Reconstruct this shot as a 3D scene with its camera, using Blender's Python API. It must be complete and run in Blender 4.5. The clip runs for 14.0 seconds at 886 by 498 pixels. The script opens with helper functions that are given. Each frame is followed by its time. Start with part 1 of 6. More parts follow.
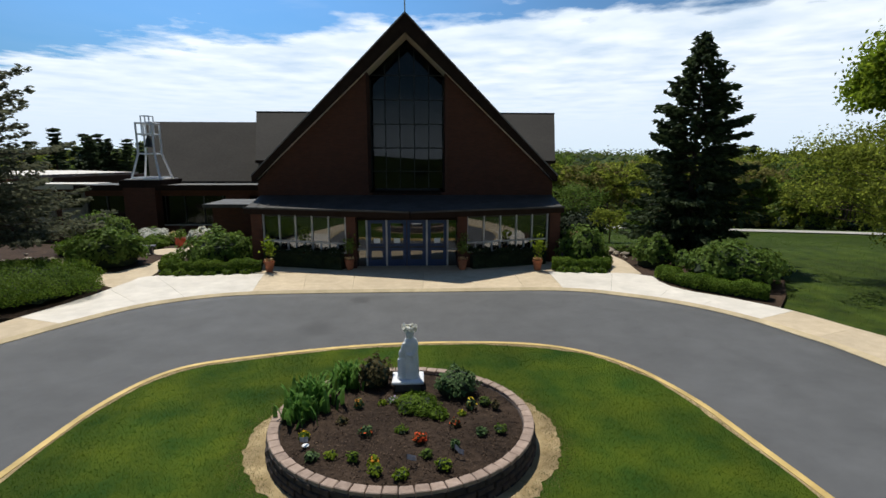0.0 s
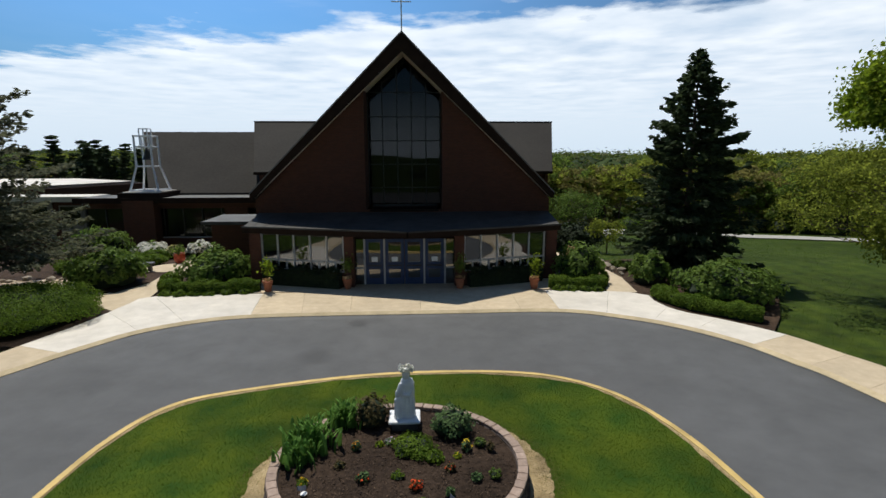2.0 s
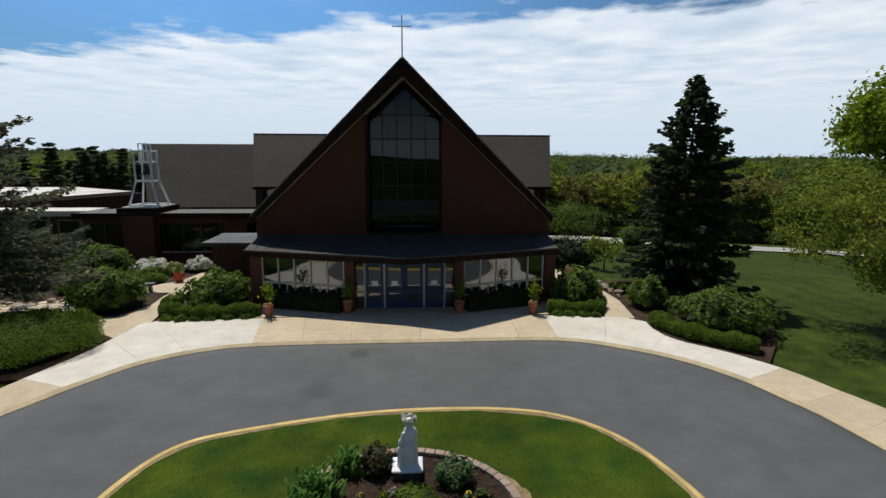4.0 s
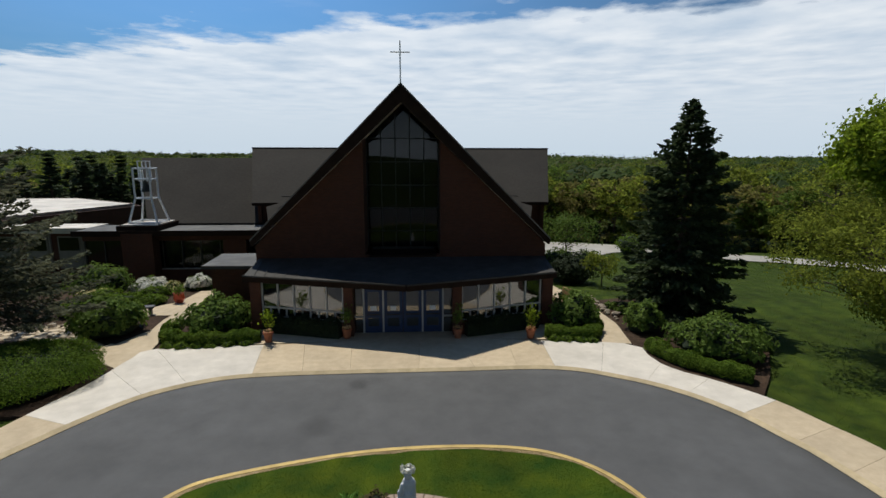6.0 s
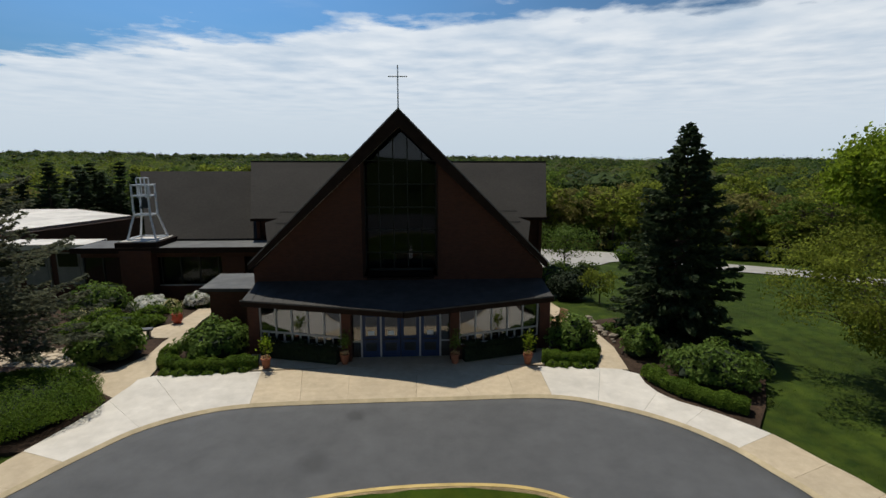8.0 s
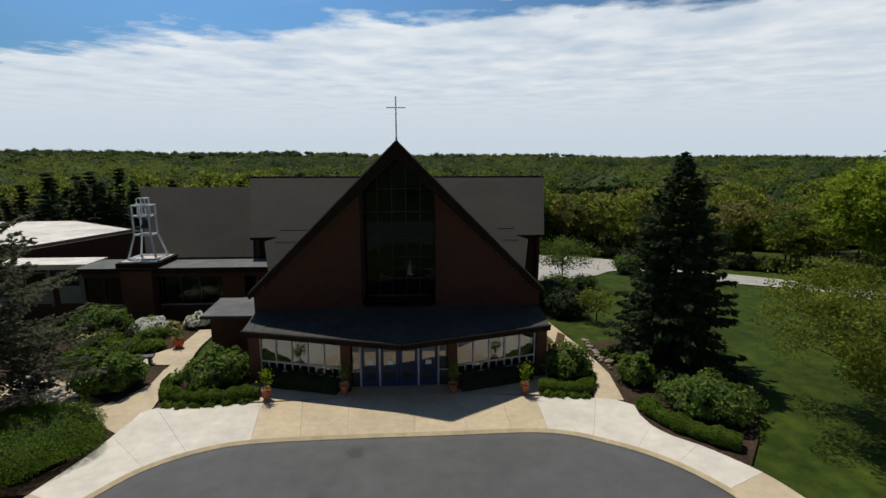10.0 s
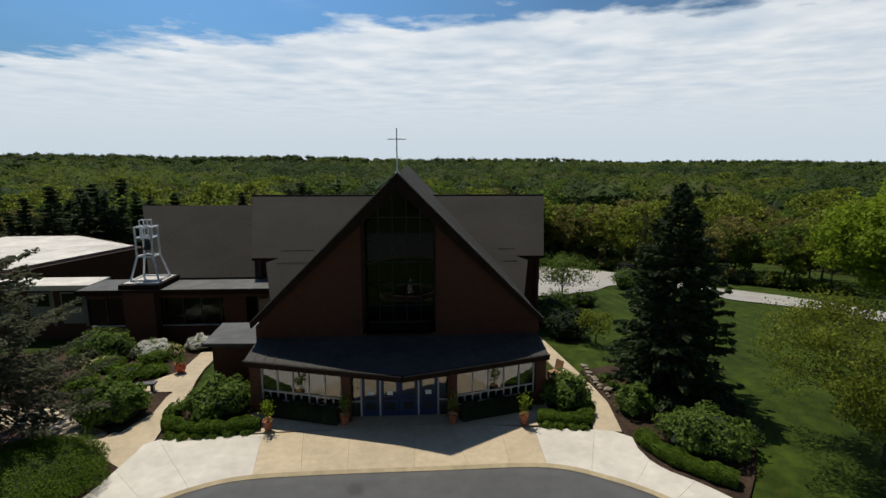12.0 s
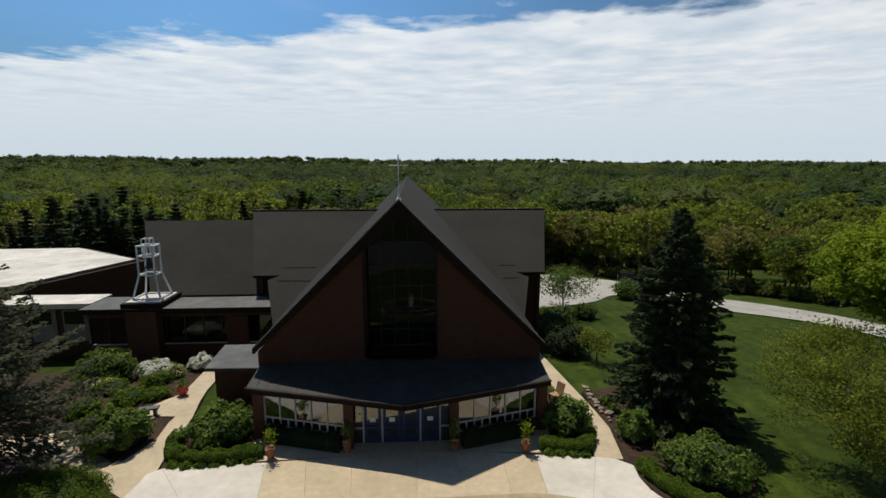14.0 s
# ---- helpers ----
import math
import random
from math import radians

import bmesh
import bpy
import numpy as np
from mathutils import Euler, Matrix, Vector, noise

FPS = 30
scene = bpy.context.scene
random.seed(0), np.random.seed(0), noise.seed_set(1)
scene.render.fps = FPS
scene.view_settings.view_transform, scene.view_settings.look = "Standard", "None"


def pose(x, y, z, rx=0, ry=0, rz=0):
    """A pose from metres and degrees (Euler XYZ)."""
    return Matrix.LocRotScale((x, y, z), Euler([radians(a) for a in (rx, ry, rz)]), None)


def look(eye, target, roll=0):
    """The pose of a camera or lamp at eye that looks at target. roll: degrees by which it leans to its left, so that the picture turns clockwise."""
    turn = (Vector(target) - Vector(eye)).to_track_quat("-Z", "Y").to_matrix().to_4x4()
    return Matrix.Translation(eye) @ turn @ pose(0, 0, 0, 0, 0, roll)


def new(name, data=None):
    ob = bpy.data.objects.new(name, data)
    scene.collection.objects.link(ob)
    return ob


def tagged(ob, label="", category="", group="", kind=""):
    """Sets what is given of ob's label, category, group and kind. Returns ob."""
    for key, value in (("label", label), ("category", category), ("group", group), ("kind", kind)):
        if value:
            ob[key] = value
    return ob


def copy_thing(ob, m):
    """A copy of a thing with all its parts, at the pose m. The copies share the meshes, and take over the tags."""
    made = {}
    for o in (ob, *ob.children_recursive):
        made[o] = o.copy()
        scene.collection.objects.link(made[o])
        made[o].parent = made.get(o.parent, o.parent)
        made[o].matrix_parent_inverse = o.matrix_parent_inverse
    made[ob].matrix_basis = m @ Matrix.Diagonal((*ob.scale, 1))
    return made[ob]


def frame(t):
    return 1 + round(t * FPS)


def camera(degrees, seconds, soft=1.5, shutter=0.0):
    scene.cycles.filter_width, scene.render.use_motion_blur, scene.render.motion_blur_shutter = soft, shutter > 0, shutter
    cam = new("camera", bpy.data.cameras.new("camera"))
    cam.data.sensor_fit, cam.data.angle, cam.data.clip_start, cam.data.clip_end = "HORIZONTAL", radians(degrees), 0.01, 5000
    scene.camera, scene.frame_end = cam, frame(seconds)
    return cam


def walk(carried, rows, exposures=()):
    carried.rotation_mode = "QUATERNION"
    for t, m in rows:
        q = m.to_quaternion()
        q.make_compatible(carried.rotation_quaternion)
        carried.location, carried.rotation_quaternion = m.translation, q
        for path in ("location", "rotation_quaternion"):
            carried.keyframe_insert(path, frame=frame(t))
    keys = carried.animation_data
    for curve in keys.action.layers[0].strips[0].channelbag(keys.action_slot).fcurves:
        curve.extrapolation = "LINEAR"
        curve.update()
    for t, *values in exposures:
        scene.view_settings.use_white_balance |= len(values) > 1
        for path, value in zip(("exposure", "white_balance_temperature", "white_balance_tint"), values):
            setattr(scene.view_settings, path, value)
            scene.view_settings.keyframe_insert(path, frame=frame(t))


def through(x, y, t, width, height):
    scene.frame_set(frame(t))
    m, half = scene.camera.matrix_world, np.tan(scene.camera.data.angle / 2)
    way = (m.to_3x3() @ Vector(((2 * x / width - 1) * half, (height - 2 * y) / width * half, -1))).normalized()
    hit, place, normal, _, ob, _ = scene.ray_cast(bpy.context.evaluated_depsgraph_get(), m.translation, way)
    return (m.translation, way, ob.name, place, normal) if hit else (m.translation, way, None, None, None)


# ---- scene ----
cam = camera(83.2, 14.0)
PATH = [
    (0, (0.421, -0.047, 4.942), (0.512, 1.918, 4.583), 0.1),
    (0.5, (0.467, -0.033, 5.172), (0.559, 1.931, 4.808), -0.0),
    (1, (0.493, -0.026, 5.37), (0.584, 1.938, 5.004), -0.1),
    (1.5, (0.506, -0.043, 5.564), (0.6, 1.922, 5.204), 0.1),
    (2, (0.495, -0.028, 5.841), (0.59, 1.936, 5.477), -0.1),
    (2.5, (0.477, -0.036, 6.062), (0.576, 1.928, 5.695), -0.0),
    (3, (0.417, 0.011, 6.293), (0.519, 1.975, 5.934), 0.1),
    (5.5, (0.346, -0.018, 7.908), (0.461, 1.944, 7.542), 0.2),
    (6, (0.383, 0.027, 8.117), (0.496, 1.991, 7.755), 0.1),
    (6.5, (0.435, 0.099, 8.35), (0.548, 2.063, 7.987), 0.1),
    (7, (0.493, 0.103, 8.685), (0.605, 2.066, 8.322), 0.1),
    (7.5, (0.518, 0.129, 8.992), (0.629, 2.093, 8.634), -0.0),
    (8, (0.482, 0.163, 9.241), (0.597, 2.127, 8.881), 0.1),
    (10.5, (0.554, 0.157, 11.179), (0.672, 2.119, 10.808), 0.0),
    (11, (0.552, 0.102, 11.461), (0.669, 2.067, 11.108), 0.1),
    (11.5, (0.561, 0.132, 11.822), (0.676, 2.098, 11.47), 0.2),
    (12, (0.576, 0.154, 12.148), (0.691, 2.119, 11.793), 0.1),
    (12.5, (0.577, 0.148, 12.494), (0.695, 2.112, 12.136), 0.2),
    (13, (0.535, 0.179, 12.837), (0.651, 2.144, 12.485), 0.2),
    (13.5, (0.527, 0.246, 13.153), (0.639, 2.212, 12.802), 0.1),
    (14, (0.521, 0.29, 13.41), (0.635, 2.255, 13.057), 0.0),
]
walk(cam, [(t, look(eye, target, roll)) for t, eye, target, roll in PATH],
     exposures=[(0, -0.23, 6100, 8), (1.5, -0.29, 6100, 8), (3, -0.4, 6100, 8), (5.5, -0.55, 6140, 8), (7.5, -0.61, 6180, 8), (10.5, -0.6, 6300, 8), (14, -0.55, 6380, 8)])

# ---- world, sun ----
SUN = Vector((-0.195, 0.487, 1.0)).normalized()      # towards the sun
world = bpy.data.worlds.new("sky")
scene.world = world
world.use_nodes = True


def wire(tree, a, b):
    tree.links.new(a, b)


def build_sky():
    nt = world.node_tree
    nt.nodes.clear()
    N = nt.nodes.new
    out, bg = N("ShaderNodeOutputWorld"), N("ShaderNodeBackground")
    sky = N("ShaderNodeTexSky")
    sky.sky_type, sky.sun_disc = "NISHITA", False
    sky.sun_elevation = math.asin(SUN.z)
    sky.sun_rotation = math.atan2(SUN.x, SUN.y)
    sky.air_density, sky.dust_density, sky.ozone_density = 1.0, 0.1, 3.0
    tc, sep = N("ShaderNodeTexCoord"), N("ShaderNodeSeparateXYZ")
    wire(nt, tc.outputs["Generated"], sep.inputs[0])

    def m(op, a, b=None, clamp=False):
        n = N("ShaderNodeMath")
        n.operation, n.use_clamp = op, clamp
        for i, v in enumerate((a, b)):
            if v is None:
                continue
            if isinstance(v, (int, float)):
                n.inputs[i].default_value = v
            else:
                wire(nt, v, n.inputs[i])
        return n.outputs[0]

    # a cloud deck seen in perspective: u, v on a plane overhead
    z = m("MAXIMUM", sep.outputs[2], 0.03)
    u, v = m("DIVIDE", sep.outputs[0], z), m("DIVIDE", sep.outputs[1], z)
    comb = N("ShaderNodeCombineXYZ")
    wire(nt, u, comb.inputs[0])
    wire(nt, v, comb.inputs[1])

    def fbm(scale, detail, rough, stretch):
        mp, nz = N("ShaderNodeMapping"), N("ShaderNodeTexNoise")
        mp.inputs["Scale"].default_value = stretch
        mp.inputs["Rotation"].default_value = (0, 0, 0.35)
        wire(nt, comb.outputs[0], mp.inputs[0])
        wire(nt, mp.outputs[0], nz.inputs["Vector"])
        nz.inputs["Scale"].default_value, nz.inputs["Detail"].default_value, nz.inputs["Roughness"].default_value = scale, detail, rough
        return nz.outputs["Fac"]

    big, fine = fbm(0.8, 8, 0.56, (1, 0.75, 1)), fbm(2.2, 6, 0.52, (0.75, 0.75, 1))
    edge = m("ADD", v, m("MULTIPLY", u, 0.36))
    edge = m("SUBTRACT", edge, 3.75)
    edge = m("ADD", edge, m("MULTIPLY", m("SUBTRACT", big, 0.5), 2.2))
    edge = m("ADD", edge, m("MULTIPLY", m("SUBTRACT", fbm(3.0, 6, 0.55, (0.8, 0.8, 1)), 0.5), 1.7))
    cover = m("MULTIPLY", edge, 1.9, True)
    wisps = m("MULTIPLY", m("SUBTRACT", fbm(0.9, 7, 0.62, (0.5, 0.9, 1)), 0.54), 2.0, True)
    cover = m("MAXIMUM", cover, m("MULTIPLY", wisps, 0.45))
    cover = m("MAXIMUM", cover, 0.05)                 # thin high veil
    body = m("ADD", m("MULTIPLY", m("ADD", m("MULTIPLY", fine, 0.65), m("MULTIPLY", big, 0.35)), 3.4), -1.1, True)
    # low clouds melt into an even veil
    veil = m("SUBTRACT", 1.2, m("MULTIPLY", sep.outputs[2], 7.0), True)
    body = m("ADD", m("MULTIPLY", body, m("SUBTRACT", 1.0, veil)), m("MULTIPLY", veil, 0.62))
    cloud = N("ShaderNodeMix")
    cloud.data_type = "RGBA"
    cloud.inputs[6].default_value, cloud.inputs[7].default_value = (7.6, 8.9, 10.4, 1), (12.8, 12.9, 13.0, 1)
    wire(nt, body, cloud.inputs[0])
    mix = N("ShaderNodeMix")
    mix.data_type = "RGBA"
    wire(nt, m("MULTIPLY", cover, 0.93), mix.inputs[0])
    tint = N("ShaderNodeMix")
    tint.data_type, tint.blend_type = "RGBA", "MULTIPLY"
    tint.inputs[0].default_value, tint.inputs[7].default_value = 1, (1.05, 1.62, 1.95, 1)
    wire(nt, sky.outputs[0], tint.inputs[6])
    # the clear sky deepens towards the zenith
    deep = N("ShaderNodeMix")
    deep.data_type, deep.blend_type = "RGBA", "MULTIPLY"
    deep.inputs[0].default_value = 1
    fall = m("SUBTRACT", 1.3, m("MULTIPLY", sep.outputs[2], 1.35), True)
    fall = m("MAXIMUM", fall, 0.3)
    # and brightens towards the sun
    near = N("ShaderNodeVectorMath")
    near.operation = "DOT_PRODUCT"
    wire(nt, tc.outputs["Generated"], near.inputs[0])
    near.inputs[1].default_value = SUN
    glow = m("POWER", m("MAXIMUM", near.outputs["Value"], 0.0), 4.0)
    fall = m("MULTIPLY", fall, m("ADD", m("MULTIPLY", glow, 2.75), 0.22))
    wire(nt, tint.outputs[2], deep.inputs[6])
    wire(nt, fall, deep.inputs[7])
    wire(nt, deep.outputs[2], mix.inputs[6])
    wire(nt, cloud.outputs[2], mix.inputs[7])
    haze = N("ShaderNodeMix")
    haze.data_type = "RGBA"
    haze.inputs[7].default_value = (9.0, 10.0, 10.9, 1)
    wire(nt, m("SUBTRACT", 1.15, m("MULTIPLY", sep.outputs[2], 9.0), True), haze.inputs[0])
    wire(nt, mix.outputs[2], haze.inputs[6])
    wire(nt, haze.outputs[2], bg.inputs[0])
    bg.inputs[1].default_value = 0.1
    wire(nt, bg.outputs[0], out.inputs[0])


build_sky()
sun = new("sun", bpy.data.lights.new("sun", "SUN"))
sun.data.energy, sun.data.angle, sun.data.color = 5.5, radians(0.6), (1.0, 0.91, 0.76)
sun.matrix_world = look((0, 0, 60), Vector((0, 0, 60)) - SUN)


# ---- materials ----
def material(name, dark, light, rough=0.8, scale=4.0, bump=0.3, bump_scale=40.0, metal=0.0, stain=0.0, stain_scale=0.4,
             vary=0.0, spec=0.5, stretch=(1, 1, 1), mown=0.0, soft=0.2):
    """Two colours mixed by fine grain, a larger stain that darkens, relief, and a shift from piece to piece."""
    ma = bpy.data.materials.new(name)
    ma.use_nodes = True
    nt = ma.node_tree
    N = nt.nodes.new
    bsdf = nt.nodes["Principled BSDF"]
    tc, mp = N("ShaderNodeTexCoord"), N("ShaderNodeMapping")
    mp.inputs["Scale"].default_value = stretch
    geo = N("ShaderNodeNewGeometry")
    wire(nt, geo.outputs["Position"], mp.inputs[0])
    n1 = N("ShaderNodeTexNoise")
    n1.inputs["Scale"].default_value, n1.inputs["Detail"].default_value, n1.inputs["Roughness"].default_value = scale, 8, 0.65
    wire(nt, mp.outputs[0], n1.inputs["Vector"])
    ramp = N("ShaderNodeValToRGB")
    ramp.color_ramp.elements[0].position, ramp.color_ramp.elements[1].position = 0.5 - soft, 0.5 + soft
    ramp.color_ramp.elements[0].color, ramp.color_ramp.elements[1].color = (*dark, 1), (*light, 1)
    wire(nt, n1.outputs["Fac"], ramp.inputs[0])
    colour = ramp.outputs[0]
    if stain:
        n2 = N("ShaderNodeTexNoise")
        n2.inputs["Scale"].default_value, n2.inputs["Detail"].default_value = stain_scale, 5
        wire(nt, mp.outputs[0], n2.inputs["Vector"])
        mr = N("ShaderNodeMapRange")
        mr.inputs[1].default_value, mr.inputs[2].default_value = 0.35, 0.65
        mr.inputs[3].default_value, mr.inputs[4].default_value = 1 - stain, 1 + stain * 0.4
        wire(nt, n2.outputs["Fac"], mr.inputs[0])
        mul = N("ShaderNodeMix")
        mul.data_type, mul.blend_type = "RGBA", "MULTIPLY"
        mul.inputs[0].default_value = 1
        wire(nt, colour, mul.inputs[6])
        wire(nt, mr.outputs[0], mul.inputs[7])
        colour = mul.outputs[2]
    if mown:                                          # faint stripes left by a mower
        wave, mr = N("ShaderNodeTexWave"), N("ShaderNodeMapRange")
        wave.inputs["Scale"].default_value, wave.inputs["Distortion"].default_value = 0.22, 1.5
        wire(nt, mp.outputs[0], wave.inputs["Vector"])
        mr.inputs[3].default_value, mr.inputs[4].default_value = 1 - mown, 1 + mown
        wire(nt, wave.outputs["Fac"], mr.inputs[0])
        mul = N("ShaderNodeMix")
        mul.data_type, mul.blend_type = "RGBA", "MULTIPLY"
        mul.inputs[0].default_value = 1
        wire(nt, colour, mul.inputs[6])
        wire(nt, mr.outputs[0], mul.inputs[7])
        colour = mul.outputs[2]
    if vary:
        info = N("ShaderNodeObjectInfo")
        add, frac, mr = N("ShaderNodeMath"), N("ShaderNodeMath"), N("ShaderNodeMapRange")
        wire(nt, info.outputs["Random"], add.inputs[0])
        wire(nt, geo.outputs["Random Per Island"], add.inputs[1])
        frac.operation = "FRACT"
        wire(nt, add.outputs[0], frac.inputs[0])
        mr.inputs[3].default_value, mr.inputs[4].default_value = 1 - vary, 1 + vary
        wire(nt, frac.outputs[0], mr.inputs[0])
        mul = N("ShaderNodeMix")
        mul.data_type, mul.blend_type = "RGBA", "MULTIPLY"
        mul.inputs[0].default_value = 1
        wire(nt, colour, mul.inputs[6])
        wire(nt, mr.outputs[0], mul.inputs[7])
        colour = mul.outputs[2]
    wire(nt, colour, bsdf.inputs["Base Color"])
    bsdf.inputs["Roughness"].default_value, bsdf.inputs["Metallic"].default_value = rough, metal
    bsdf.inputs["Specular IOR Level"].default_value = spec
    if bump:
        n3, bp = N("ShaderNodeTexNoise"), N("ShaderNodeBump")
        n3.inputs["Scale"].default_value, n3.inputs["Detail"].default_value = bump_scale, 4
        wire(nt, mp.outputs[0], n3.inputs["Vector"])
        bp.inputs["Strength"].default_value, bp.inputs["Distance"].default_value = bump, 0.02
        wire(nt, n3.outputs["Fac"], bp.inputs["Height"])
        wire(nt, bp.outputs[0], bsdf.inputs["Normal"])
    return ma


def brick_material(name, c1, c2, mortar, width=0.215, height=0.075):
    ma = material(name, c1, c2, 0.9, 3.0, 0.0)
    nt = ma.node_tree
    N = nt.nodes.new
    bsdf = nt.nodes["Principled BSDF"]
    geo, sep, comb, br = N("ShaderNodeNewGeometry"), N("ShaderNodeSeparateXYZ"), N("ShaderNodeCombineXYZ"), N("ShaderNodeTexBrick")
    add = N("ShaderNodeMath")
    wire(nt, geo.outputs["Position"], sep.inputs[0])
    wire(nt, sep.outputs[0], add.inputs[0])
    wire(nt, sep.outputs[1], add.inputs[1])
    wire(nt, add.outputs[0], comb.inputs[0])
    wire(nt, sep.outputs[2], comb.inputs[1])
    wire(nt, comb.outputs[0], br.inputs["Vector"])
    br.inputs["Color1"].default_value, br.inputs["Color2"].default_value, br.inputs["Mortar"].default_value = (*c1, 1), (*c2, 1), (*mortar, 1)
    br.inputs["Scale"].default_value, br.inputs["Mortar Size"].default_value = 1, 0.006
    br.inputs["Brick Width"].default_value, br.inputs["Row Height"].default_value = width, height
    old = bsdf.inputs["Base Color"].links[0].from_socket
    mix = N("ShaderNodeMix")
    mix.data_type = "RGBA"
    mix.inputs[0].default_value = 0.65
    wire(nt, old, mix.inputs[6])
    wire(nt, br.outputs["Color"], mix.inputs[7])
    wire(nt, mix.outputs[2], bsdf.inputs["Base Color"])
    bp = N("ShaderNodeBump")
    bp.inputs["Strength"].default_value, bp.inputs["Distance"].default_value = 0.5, 0.01
    bp.invert = True
    wire(nt, br.outputs["Fac"], bp.inputs["Height"])
    wire(nt, bp.outputs[0], bsdf.inputs["Normal"])
    return ma


def leaf_material(name, dark, light, rough=0.55, through=0.25, vary=0.35):
    ma = material(name, dark, light, max(rough, 0.7), 1.3, 0.0, vary=vary, spec=0.12)
    bsdf = ma.node_tree.nodes["Principled BSDF"]
    nt = ma.node_tree
    tr, mx = nt.nodes.new("ShaderNodeBsdfTranslucent"), nt.nodes.new("ShaderNodeMixShader")
    wire(nt, bsdf.inputs["Base Color"].links[0].from_socket, tr.inputs[0])
    mx.inputs[0].default_value = through
    wire(nt, bsdf.outputs[0], mx.inputs[1])
    wire(nt, tr.outputs[0], mx.inputs[2])
    wire(nt, mx.outputs[0], nt.nodes["Material Output"].inputs[0])
    return ma


M_ASPHALT = material("asphalt", (0.08, 0.081, 0.084), (0.107, 0.108, 0.112), 0.85, 1.2, 0.35, 90, stain=0.1, stain_scale=0.45)
M_CONC = material("pale_concrete", (0.6, 0.555, 0.485), (0.72, 0.668, 0.592), 0.85, 2.5, 0.25, 60, stain=0.1, stain_scale=0.7, vary=0.04)
M_AGG = material("tan_aggregate", (0.48, 0.385, 0.262), (0.6, 0.495, 0.345), 0.88, 3.0, 0.35, 90, stain=0.1, stain_scale=0.6, vary=0.05)
M_KERBY = material("yellow_kerb_paint", (0.52, 0.36, 0.11), (0.66, 0.48, 0.17), 0.7, 4.0, 0.3, 50, stain=0.25, stain_scale=1.2)
M_TANKERB = material("tan_kerb", (0.48, 0.38, 0.225), (0.6, 0.49, 0.31), 0.85, 4.0, 0.3, 50, stain=0.15, stain_scale=1.2)
M_GRASS = material("grass", (0.025, 0.045, 0.006), (0.054, 0.078, 0.009), 0.9, 1.4, 0.6, 60, stain=0.28, stain_scale=0.22, spec=0.1, mown=0.12, soft=0.13)
M_LAWN = material("lawn", (0.022, 0.056, 0.006), (0.074, 0.1, 0.006), 0.9, 0.8, 0.6, 60, stain=0.28, stain_scale=0.3, spec=0.1, mown=0.06, soft=0.15)
M_STRAW = material("dry_grass", (0.27, 0.2, 0.1), (0.45, 0.35, 0.2), 0.95, 5.0, 0.7, 60, stain=0.35, stain_scale=1.5, spec=0.1)
M_MULCH = material("mulch", (0.02, 0.013, 0.009), (0.062, 0.041, 0.028), 0.95, 9.0, 0.9, 35, stain=0.3, stain_scale=1.0, spec=0.15)
M_BLOCK = material("dark_block", (0.03, 0.024, 0.022), (0.075, 0.055, 0.048), 0.9, 9.0, 0.8, 30, vary=0.3)
M_CAP = material("tan_cap", (0.25, 0.18, 0.14), (0.4, 0.3, 0.24), 0.88, 8.0, 0.5, 45, vary=0.14)
M_BRICK = brick_material("brick", (0.066, 0.022, 0.011), (0.098, 0.034, 0.017), (0.06, 0.041, 0.029))
M_SHINGLE = material("shingle", (0.03, 0.027, 0.024), (0.046, 0.042, 0.037), 0.95, 6.0, 0.5, 25, stain=0.15, stain_scale=0.3, spec=0.2)
M_SEAM = material("canopy_metal", (0.05, 0.048, 0.046), (0.08, 0.077, 0.073), 0.75, 2.0, 0.1, 20, stain=0.15, stain_scale=0.8, spec=0.2)
M_FLAT = material("membrane_roof", (0.6, 0.56, 0.5), (0.78, 0.74, 0.68), 0.8, 1.0, 0.2, 30, stain=0.22, stain_scale=0.25)
M_GREYROOF = material("grey_membrane", (0.075, 0.075, 0.075), (0.13, 0.13, 0.125), 0.8, 1.0, 0.2, 30, stain=0.2, stain_scale=0.5)
M_FASCIA = material("brown_fascia", (0.018, 0.011, 0.008), (0.03, 0.019, 0.014), 0.9, 3.0, 0.15, 25, spec=0.1)
M_SOFFIT = material("beige_soffit", (0.5, 0.45, 0.36), (0.6, 0.54, 0.44), 0.8, 2.0, 0.1, 25)
M_WHITE = material("white_frame", (0.36, 0.36, 0.36), (0.46, 0.46, 0.45), 0.5, 3.0, 0.05, 25)
M_BLUE = material("blue_door", (0.008, 0.026, 0.085), (0.013, 0.038, 0.115), 0.45, 3.0, 0.05, 25)
M_STEEL = material("painted_steel", (0.66, 0.69, 0.73), (0.8, 0.82, 0.84), 0.45, 3.0, 0.1, 25)
M_BRONZE = material("dark_bronze", (0.02, 0.022, 0.02), (0.05, 0.05, 0.045), 0.5, 3.0, 0.1, 25, metal=0.4)
M_TERRA = material("terracotta", (0.3, 0.105, 0.05), (0.42, 0.16, 0.08), 0.85, 6.0, 0.3, 30, stain=0.2, stain_scale=3)
M_STATUE = material("white_marble", (0.66, 0.68, 0.72), (0.82, 0.82, 0.82), 0.5, 4.0, 0.1, 30, stain=0.12, stain_scale=3)
M_STONE = material("dark_granite", (0.05, 0.05, 0.055), (0.1, 0.1, 0.105), 0.6, 9.0, 0.2, 40)
M_PAPER = material("paper", (0.8, 0.8, 0.78), (0.86, 0.86, 0.84), 0.8, 3.0, 0.0)
